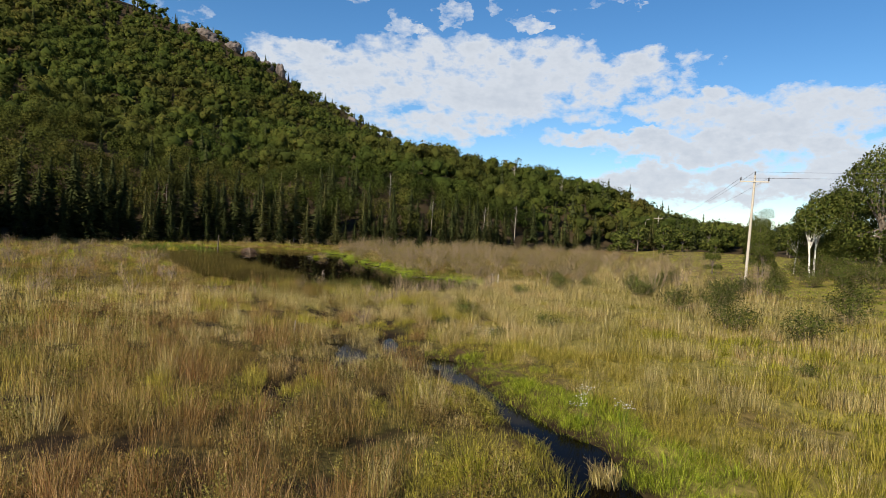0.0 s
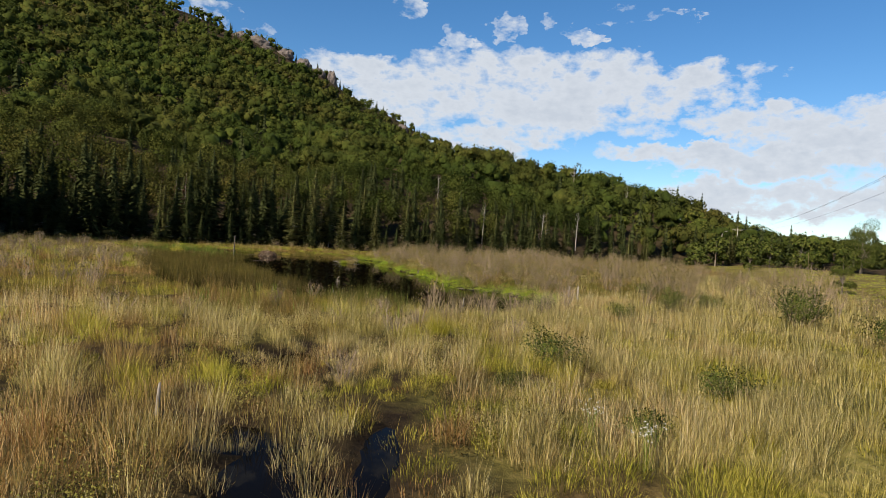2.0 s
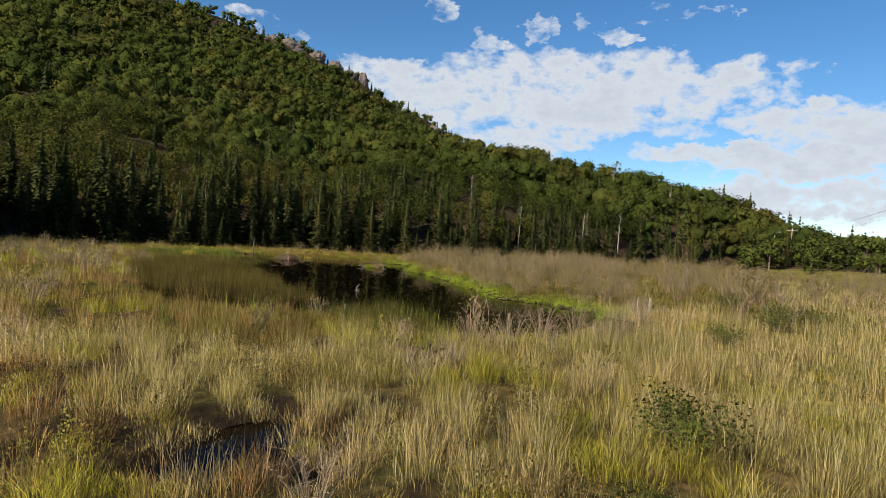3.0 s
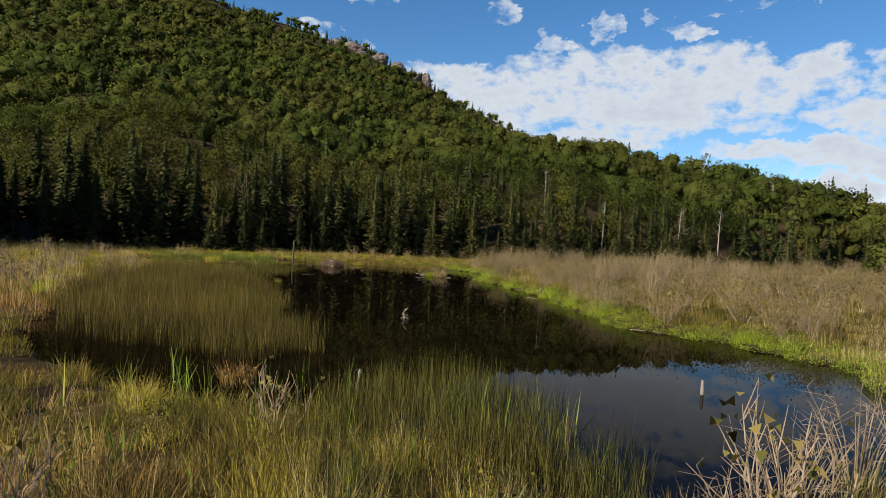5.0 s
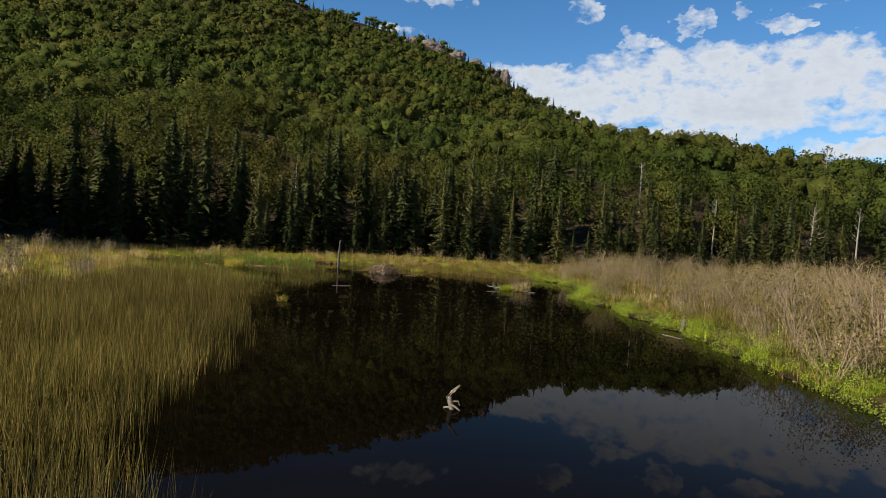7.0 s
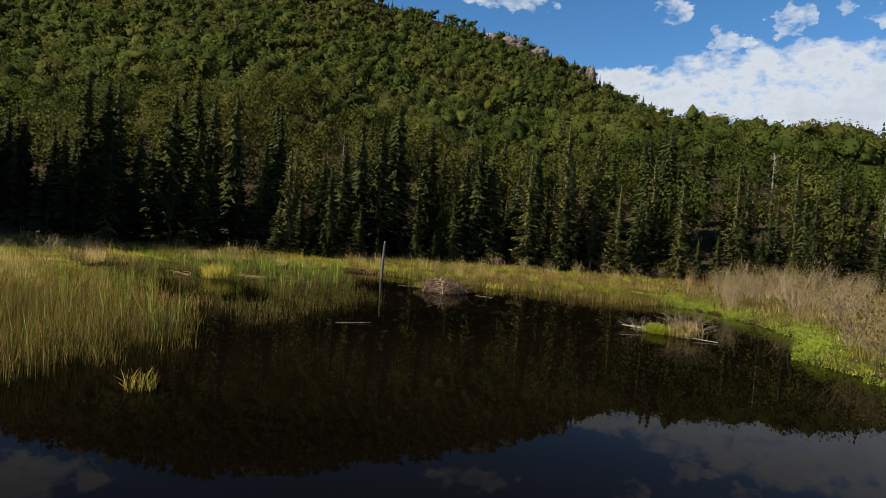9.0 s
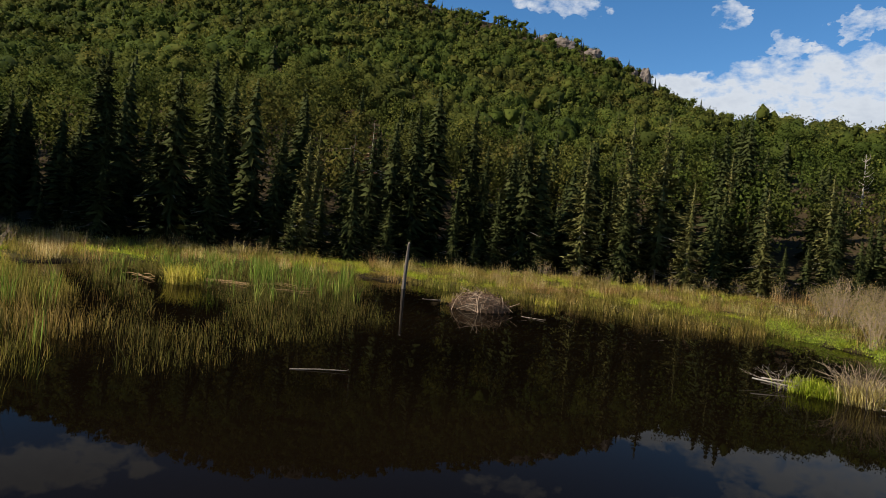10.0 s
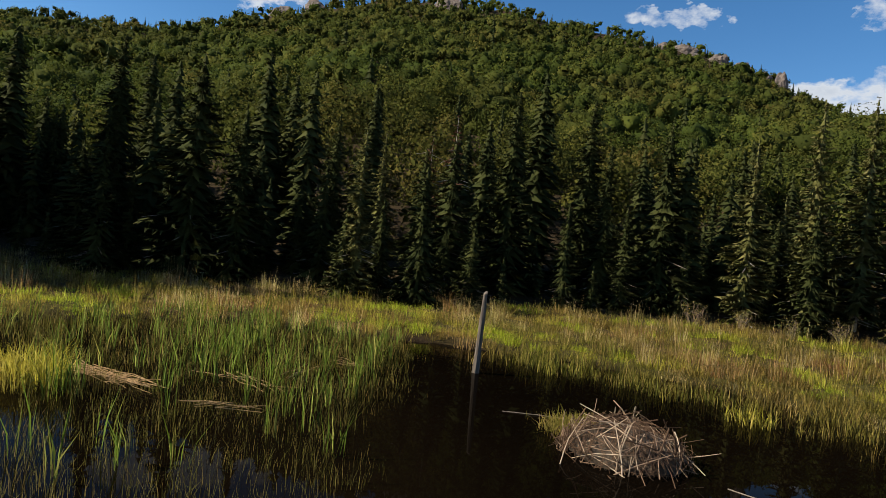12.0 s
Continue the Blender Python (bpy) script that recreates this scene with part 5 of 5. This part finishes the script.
za, zb = float(land(43.0, 67.5)), float(land(100.0, 210.0))
for s in (-1.42, 0.0, 1.42):
    ca, sa = math.cos(radians(-33)), math.sin(radians(-33))
    lift_a, lift_b = (12.7, 9.5) if s else (13.4, 10.2)
    pa = (43.0 + s * ca + 0.27, 67.5 + s * sa, za + lift_a)
    wire(pa, (100.0 + s * ca, 210.0 + s * sa, zb + lift_b), 2.2)
    wire(pa, (90.0 + s * ca, 20.0 + s * sa, za + 15.0), 1.2)
power_pole(90.0, 20.0, 13.5, -40, 0)


def road_sign(x, y):
    top = new("road_sign")
    part("post", tube_mesh("sign_post", [[(0, 0, -0.3, 0.06), (0, 0, 2.2, 0.05)]], "pole", 8), top)
    b = part("panel", box_mesh("sign_panel", 0.95, 0.05, 0.85, "sign"), top, "pale plain sign panel")
    b.location = (0, -0.08, 2.2)
    top.location, top.rotation_euler = (x, y, float(land(x, y))), (0, 0, radians(-30))
    return tagged(top, "small pale road sign on a post beside the road", "sign")


road_sign(108, 187)


# ---- snags and posts in the water ----
def wood_post(name, x, y, height, radius, seed, label, lean=(0, 0), z0=None, jag=0.35, category="post", mat="dead_wood"):
    """A weathered split post with a broken top."""
    rng = np.random.RandomState(seed)
    bm = bmesh.new()
    rings, sides = 9, 12
    vs = []
    for i in range(rings):
        s = i / (rings - 1)
        row = []
        for k in range(sides):
            a = 2 * math.pi * k / sides
            r = radius * (1.15 - 0.55 * s) * (1 + 0.18 * noise.noise(Vector((math.cos(a) * 2, math.sin(a) * 2, s * 3 + seed))))
            z = height * s
            if i == rings - 1:
                z -= jag * radius * 5 * (0.5 + 0.5 * math.sin(a + seed)) * rng.uniform(0.5, 1)
            row.append(bm.verts.new((r * math.cos(a) + lean[0] * z, r * math.sin(a) + lean[1] * z, z - 0.3 * (1 - s))))
        vs.append(row)
    for i in range(rings - 1):
        for k in range(sides):
            bm.faces.new((vs[i][k], vs[i][(k + 1) % sides], vs[i + 1][(k + 1) % sides], vs[i + 1][k]))
    bm.faces.new(vs[-1])
    me = bpy.data.meshes.new(name)
    bm.to_mesh(me)
    bm.free()
    me.materials.append(MAT[mat])
    ob = new(name, me)
    ob.location = (x, y, float(land(x, y)) if z0 is None else z0)
    return tagged(ob, label, category)


wood_post("dead_post", -24.95, 102.3, 2.4, 0.10, 3, "tall weathered grey dead trunk standing in the pond", (0.03, 0.0), -0.05, mat="grey_post")
wood_post("stake", -2.45, 30.2, 0.7, 0.042, 5, "grey weathered broken stake in the sedge", (0.06, 0.0))
wood_post("stake", -2.9, 52.4, 0.62, 0.045, 6, "pale weathered stake among the reeds", (0.1, 0), 0.0)
wood_post("stake", 4.65, 55.5, 0.36, 0.05, 7, "short weathered stump standing in the water", (0.02, 0), 0.0)
wood_post("stake", 12.6, 59.3, 1.1, 0.09, 8, "pale dead stump among dry grass", (0.0, 0))
wood_post("stake", 12.2, 60.2, 0.9, 0.06, 9, "pale dead stump among dry grass", (0.0, 0))
wood_post("stump", 1.2, 80.2, 0.5, 0.12, 10, "dark rotten stump at the bank", (0.1, 0), 0.0, mat="grey_post")


def snag(x, y):
    """A bleached root snag that breaks the surface."""
    paths = [[(0.1, 0, -0.2, 0.06), (0.02, 0.03, 0.12, 0.075), (-0.02, 0, 0.3, 0.06), (0.1, -0.02, 0.52, 0.05), (0.24, 0, 0.66, 0.015)],
             [(0.0, 0, 0.1, 0.04), (-0.1, 0.05, 0.3, 0.035), (0.02, 0, 0.47, 0.03), (0.16, 0, 0.6, 0.01)],
             [(-0.02, 0, 0.12, 0.035), (0.14, -0.05, 0.10, 0.03), (0.26, -0.03, 0.02, 0.025), (0.3, 0, -0.1, 0.02)],
             [(0, 0, 0.05, 0.035), (-0.16, 0.02, 0.02, 0.03), (-0.2, 0, -0.12, 0.02)],
             [(0.02, 0.02, 0.2, 0.03), (0.2, 0.06, 0.22, 0.02), (0.25, 0.08, 0.1, 0.012)]]
    ob = new("root_snag", tube_mesh("root_snag", paths, "drift", 8))
    ob.location, ob.scale = (x, y, 0), (0.72, 0.72, 0.72)
    return tagged(ob, "bleached white root snag sticking out of the pond", "driftwood")


snag(-4.55, 64.7)


def stick_mesh(length, radius, bend, seed):
    rng = np.random.RandomState(seed)
    n = 5
    pts = []
    for k in range(n):
        s = k / (n - 1) - 0.5
        pts.append((length * s, bend * (0.25 - s * s) * length + rng.normal(0, 0.01), rng.normal(0, 0.01), radius * (1.1 - 0.5 * (s + 0.5))))
    return tube_mesh("stick", [pts], "peeled", 6)


def lodge(x, y):
    rng = np.random.RandomState(77)
    top = new("beaver_lodge")
    bm = bmesh.new()
    bmesh.ops.create_uvsphere(bm, u_segments=32, v_segments=16, radius=1.0)
    for v in bm.verts:
        k = 1 + 0.12 * noise.noise(v.co * 2.5)
        v.co = Vector((v.co.x * 1.02 * k, v.co.y * 0.92 * k, max(v.co.z, -0.3) * 0.52 * k))
    me = bpy.data.meshes.new("lodge_mound")
    bm.to_mesh(me)
    bm.free()
    me.materials.append(MAT["mud"])
    part("mound", me, top, "dark mud and twig mound")
    kinds = [stick_mesh(L, r, b, 600 + k) for k, (L, r, b) in enumerate([(1.3, 0.010, 0.25), (0.9, 0.008, 0.3), (1.6, 0.014, 0.14), (0.65, 0.007, 0.4), (1.1, 0.010, -0.3), (0.8, 0.012, 0.15), (1.7, 0.016, 0.1)])]
    rest = []
    for k in range(760):
        d = sphere_dirs(1, rng, -0.02)[0]
        p = Vector((d[0] * 1.12, d[1] * 1.0, d[2] * 0.58)) * rng.uniform(0.93, 1.12)
        n = Vector((d[0], d[1], d[2] * 1.3)).normalized()
        along = Vector((rng.normal(), rng.normal(), rng.normal() * 0.6))
        if rng.rand() < 0.3:
            along = Vector((d[0], d[1], -0.7 - 0.3 * rng.rand())) + along * 0.6
        along = (along - n * along.dot(n) + n * rng.normal(0, 0.17)).normalized()
        side = n.cross(along).normalized()
        m = Matrix.Translation(p) @ Matrix((along, side, along.cross(side))).transposed().to_4x4() @ Matrix.Rotation(rng.uniform(0, 6.28), 4, "X")
        s = rng.uniform(0.4, 0.95)
        if k < 260:
            st = part("stick", kinds[rng.randint(7)], top)
            st.matrix_local = m @ Matrix.Scale(s, 4)
        else:
            L = rng.uniform(0.2, 0.7)
            a, b = m @ Vector((-L / 2, 0, 0)), m @ Vector((L / 2, 0, 0))
            c = (a + b) / 2 + Vector(rng.normal(0, 0.04, 3))
            rest.append([(*a, 0.007), (*c, 0.006), (*b, 0.004)])
    # long poles leaning on the side that faces the open water
    for x0, y0, x1, y1, z1, w in ((-0.95, -1.25, -0.75, -0.2, 0.62, 2), (0.45, -1.35, 0.15, -0.3, 0.6, 0), (0.9, -1.15, 0.35, -0.35, 0.55, 4), (0.2, 0.6, 1.35, 0.1, 0.55, 0), (0.75, 0.4, 1.6, -0.25, 0.45, 4)):
        a, b = Vector((x0, y0, 0.0)), Vector((x1, y1, z1))
        st = part("stick", kinds[w], top)
        st.matrix_local = Matrix.Translation((a + b) / 2) @ (b - a).to_track_quat("X", "Z").to_matrix().to_4x4() @ Matrix.Scale((b - a).length / (1.6 if w == 2 else 1.3 if w == 0 else 1.1), 4)
    tw = part("twig_mass", tube_mesh("twig_mass", rest, "peeled", 4), top)
    tagged(tw, kind="stuff")
    n = 1500
    p = np.stack([rng.normal(-0.85, 0.33, n), rng.normal(0.55, 0.26, n), rng.uniform(0.0, 0.12, n)], -1)
    v, f = blades(p, rng.uniform(0.12, 0.42, n), rng.uniform(0.010, 0.02, n), np.abs(rng.normal(0, 0.5, n)), rng)
    tagged(part("weed_growth", mesh_from("lodge_weed_growth", v, f, MAT["fen"], tint=np.repeat(rng.rand(n), 4)), top, "yellow-green weeds growing on the edge"), kind="stuff")
    top.location, top.rotation_euler = (x, y, 0.0), (0, 0, 0.3)
    return tagged(top, "domed beaver lodge of peeled grey sticks and mud in the pond", "beaver lodge")


lodge(-19.35, 99.0)


def twig_island(x, y):
    """Two low tufts out of which bare branches fan, with bleached poles lying across."""
    rng = np.random.RandomState(88)
    top = new("twig_island")

    def fan(cx, cy, count, reach, rise, thick):
        paths = []
        for k in range(count):
            a, r, h = rng.uniform(0, 6.28), reach * rng.uniform(0.25, 1.0), rise * rng.uniform(0.35, 1.0)
            bx, by = cx + rng.normal(0, 0.12), cy + rng.normal(0, 0.12)
            mid = (bx + 0.5 * r * math.cos(a), by + 0.5 * r * math.sin(a), 0.6 * h + rng.normal(0, 0.05))
            end = (bx + r * math.cos(a), by + r * math.sin(a), h)
            paths.append([(bx, by, -0.05, thick), (*mid, thick * 0.7), (*end, thick * 0.25)])
            for _ in range(4):
                u = rng.uniform(0, 0.9)
                q = [mid[i] + (end[i] - mid[i]) * u for i in range(3)]
                w = rng.normal(0, 0.13, 3)
                paths.append([(*q, thick * 0.45), (q[0] + w[0] + 0.1 * math.cos(a), q[1] + w[1] + 0.1 * math.sin(a), q[2] + abs(w[2]) + 0.05, thick * 0.15)])
        return paths

    part("branchwork", tube_mesh("island_branchwork", fan(0.5, -0.1, 58, 1.0, 0.95, 0.008), "twig", 4), top, "fan of thin grey-brown branches")
    part("driftwood", tube_mesh("island_driftwood", fan(-0.8, 0.1, 16, 0.8, 0.55, 0.008), "drift", 4), top, "bleached grey branches sprawling over the water")
    for a, b in (((-1.5, -0.1, 0.18), (-0.6, 0.05, 0.1)), ((0.75, -0.5, 0.06), (1.45, -0.55, 0.03)), ((-1.3, 0.9, 0.05), (-0.3, 0.75, 0.12))):
        part("pole", tube_mesh("island_pole", [[(*a, 0.022), (*[(p + q) / 2 for p, q in zip(a, b)], 0.02), (*b, 0.012)]], "pale_bark", 6), top, "bleached peeled pole")
    n = 800
    p = np.stack([rng.normal(0.5, 0.22, n), rng.normal(-0.15, 0.18, n), np.full(n, -0.05)], -1)
    v, f = blades(p, rng.uniform(0.3, 0.75, n), rng.uniform(0.007, 0.013, n), np.abs(rng.normal(0, 0.3, n)), rng)
    part("grass_tuft", mesh_from("island_grass", v, f, MAT["straw"], normals=grass_normals(n, rng), tint=np.repeat(rng.rand(n), 4)), top, "dry yellow grass tuft")
    n = 900
    p = np.stack([rng.normal(-0.35, 0.22, n), rng.normal(0.1, 0.2, n), np.full(n, -0.05)], -1)
    v, f = blades(p, rng.uniform(0.2, 0.5, n), rng.uniform(0.008, 0.014, n), np.abs(rng.normal(0, 0.35, n)), rng)
    tagged(part("green_tuft", mesh_from("island_green", v, f, MAT["lush"], normals=grass_normals(n, rng)), top, "low bright green tuft"), kind="stuff")
    top.location, top.scale = (x, y, 0), (1.1, 1.1, 1.0)
    return tagged(top, "small island of bleached branches and dry grass in the pond", "brush pile")


twig_island(-7.9, 93.0)


def bare_bush(x, y):
    rng = np.random.RandomState(99)
    top = new("bare_bush")
    paths = []
    for k in range(26):
        a, r, h = rng.uniform(0, 6.28), rng.uniform(0.25, 1.1), rng.uniform(0.9, 1.9)
        c = [(0.1 * math.cos(a), 0.1 * math.sin(a), -0.1, 0.014), (0.5 * r * math.cos(a), 0.5 * r * math.sin(a), 0.55 * h, 0.010), (r * math.cos(a), r * math.sin(a), h, 0.004)]
        paths.append(c)
        for j in range(5):
            s = rng.uniform(0.3, 1)
            q = [c[1][i] + (c[2][i] - c[1][i]) * (s - 0.3) / 0.7 for i in range(3)]
            w = rng.normal(0, 0.2, 3)
            paths.append([(*q, 0.006), (q[0] + w[0], q[1] + w[1], q[2] + abs(w[2]), 0.002)])
    part("branchwork", tube_mesh("bush_branchwork", paths, "twig", 4), top)
    n = 180
    c = np.stack([rng.normal(0, 0.35, n), rng.normal(0, 0.35, n), rng.uniform(0.1, 0.7, n)], -1)
    v, f = leaf_cards(c, rng.uniform(0.016, 0.032, n), rng)
    part("foliage", mesh_from("bush_foliage", v, f, MAT["leaf"]), top, "few green leaves low down")
    top.location = (x, y, float(land(x, y)))
    return tagged(top, "bare grey twiggy bush at the pond edge", "shrub", "bare bushes by the pond")


bare_bush(4.3, 49.6)
bare_bush(5.6, 50.6)
for x, y, k in ((0.6, 33.5, 0.6), (3.4, 45, 0.6), (7.2, 47.5, 0.75), (2.2, 41.5, 0.6), (9, 52, 0.7), (6.9, 50.4, 0.85), (8.4, 49.4, 0.8), (10.6, 54.0, 0.8), (2.6, 46.6, 0.6), (11.6, 57.5, 0.85), (5.4, 46.8, 0.6)):
    bare_bush(x, y).scale = (k, k, k)


def tuft(x, y, r, h, n, mat, seed, label):
    rng = np.random.RandomState(seed)
    a, q = rng.uniform(0, 6.28, n), r * rng.uniform(0, 1, n) ** 0.5
    p = np.stack([q * np.cos(a), q * np.sin(a), np.full(n, -0.05)], -1)
    v, f = blades(p, h * rng.uniform(0.5, 1.1, n), rng.uniform(0.010, 0.020, n), np.minimum(np.abs(rng.normal(0.25, 0.25, n)), 0.9), rng)
    ob = new("grass_tuft", mesh_from("grass_tuft", v, f, MAT[mat], normals=grass_normals(n, rng), tint=np.repeat(rng.rand(n), 4)))
    ob.location = (x, y, max(0.0, float(land(x, y))))
    return tagged(ob, label, "grass tuft", "tufts in the water")


tuft(-15.4, 76.9, 0.26, 0.4, 110, "fen", 702, "yellowish grass tuft standing in the pond")
tuft(-28.6, 92.4, 0.75, 0.85, 700, "green", 703, "dense yellow-green sedge mound in shallow water")
tuft(-5.6, 52.6, 0.4, 0.6, 220, "sedge", 704, "straw-coloured grass tuft at the water")
tuft(6.3, 14.9, 0.35, 0.55, 240, "straw", 705, "pale grass tuft in the brook")
tuft(-18.2, 104.2, 0.6, 0.5, 200, "green", 706, "green sedge tuft at the far shore")


def asters(x, y, seed):
    """A sprig of small white flower heads on thin green stems."""
    rng = np.random.RandomState(seed)
    top = new("white_aster")
    paths, heads = [], []
    for k in range(14):
        a, r, h = rng.uniform(0, 6.28), rng.uniform(0.05, 0.3), rng.uniform(0.55, 0.8)
        e = (r * math.cos(a), r * math.sin(a), h)
        paths.append([(0.3 * e[0], 0.3 * e[1], -0.05, 0.004), (0.6 * e[0], 0.6 * e[1], 0.6 * h, 0.003), (*e, 0.002)])
        heads += [(e[0] + rng.normal(0, 0.03), e[1] + rng.normal(0, 0.03), h + rng.uniform(-0.04, 0.03)) for _ in range(3)]
    part("stem", tube_mesh("aster_stem", paths, "cattail", 4), top, "thin green stems")
    v, f = [], []
    for n, q in enumerate(heads):
        ring = [(q[0] + 0.017 * math.cos(c), q[1] + 0.017 * math.sin(c), q[2] + 0.006 * (k % 2)) for k, c in enumerate(np.arange(8) * math.pi / 4)]
        v += [q] + ring
        f += [(9 * n, 9 * n + 1 + k, 9 * n + 1 + (k + 1) % 8) for k in range(8)]
    tagged(part("flower_heads", mesh_from("aster_heads", v, f, MAT["petal"]), top, "small white flower heads"), kind="stuff")
    top.location = (x, y, float(land(x, y)))
    return tagged(top, "white aster sprig flowering in the green bank grass", "flower", "asters by the brook")


for k, (x, y) in enumerate([(6.9, 18.3), (8.0, 18.0), (6.3, 28.6), (5.9, 30.4), (7.4, 19.4)]):
    asters(x, y, 860 + k)

STALKS = [tube_mesh("stalk", [[(-0.5, 0, 0, 0.010), (0, b, 0.02, 0.009), (0.5, 0, -0.02, 0.005)]], "stalk", 5, False) for b in (0.0, 0.05, -0.06)]


def dry_stalks(x, y, turn, n, length, seed):
    """A raft of fallen, flattened cattail stalks."""
    rng = np.random.RandomState(seed)
    top = new("fallen_stalks")
    for k in range(n):
        st = part("stalk", STALKS[k % 3], top)
        st.location = (rng.normal(0, 0.25 * length), rng.normal(0, 0.12), rng.uniform(0.02, 0.14))
        st.rotation_euler, st.scale = (rng.uniform(0, 6), rng.normal(0, 0.06), rng.normal(0, 0.16)), (length * rng.uniform(0.5, 1.1), 1, 1)
    top.location, top.rotation_euler = (x, y, 0.0), (0, 0, radians(turn))
    return tagged(top, "raft of fallen tan cattail stalks on the water", "dead stalks", "fallen stalks")


for k, (x, y, turn, n, L) in enumerate([(-28.3, 93.8, 14, 46, 1.8), (-25.3, 94.8, 50, 8, 1.0), (-26.8, 97.5, 120, 9, 1.0), (-26.9, 96.0, 10, 8, 1.6), (-30.5, 92.0, 0, 8, 1.0), (-27.0, 99.6, 20, 7, 0.8)]):
    dry_stalks(x, y, turn, n, L, 800 + k)


def floating_log(x, y, turn, length, radius, seed, label):
    ob = new("floating_log", tube_mesh("floating_log", [[(-length / 2, 0, 0.0, radius), (0, 0.04, 0.02, radius * 0.9), (length * 0.42, 0, 0.03, radius * 0.7), (length / 2, 0.02, 0.05, radius * 0.3)]], "drift", 8))
    ob.location, ob.rotation_euler = (x, y, 0), (0, 0, radians(turn))
    return tagged(ob, label, "driftwood", "driftwood in the pond")


floating_log(-16.8, 85.8, 38, 1.1, 0.015, 1, "thin floating stick in dark water")
floating_log(3.6, 71.0, -50, 1.7, 0.022, 3, "fallen branch lying along the bank")
floating_log(5.4, 66.2, -25, 1.5, 0.025, 4, "fallen branch lying along the bank")
floating_log(0.6, 78.0, -60, 1.2, 0.02, 5, "fallen branch lying along the bank")
floating_log(-17.0, 98.8, -15, 1.1, 0.012, 6, "grey stick floating beside the lodge")
floating_log(-21.6, 99.9, 30, 1.6, 0.011, 7, "grey stick floating beside the lodge")


# ---- far hills down the valley ----
def distant_hills():
    ax = np.linspace(-70, -20, 90)
    prof = 46 + 22 * np.sin(np.radians(ax * 7)) + 12 * np.sin(np.radians(ax * 19 + 40))
    vs, fs = [], []
    for k, (r, s) in enumerate(((2300, 0.0), (2500, 0.55), (2750, 0.9), (3000, 1.0))):
        for a, h in zip(ax, prof):
            vs.append((-r * math.sin(radians(a)), 60 + r * math.cos(radians(a)), -5 + s * (h + 12 * wave(np.array([a * 40.0]), np.array([r * 1.0]), 160, 9)[0])))
    n = len(ax)
    for k in range(3):
        for j in range(n - 1):
            fs.append((k * n + j, k * n + j + 1, (k + 1) * n + j + 1, (k + 1) * n + j))
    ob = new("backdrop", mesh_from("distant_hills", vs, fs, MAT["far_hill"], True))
    tagged(ob, "wooded hills far down the valley, haze painted in as blue-green", "hills", kind="structure")


distant_hills()
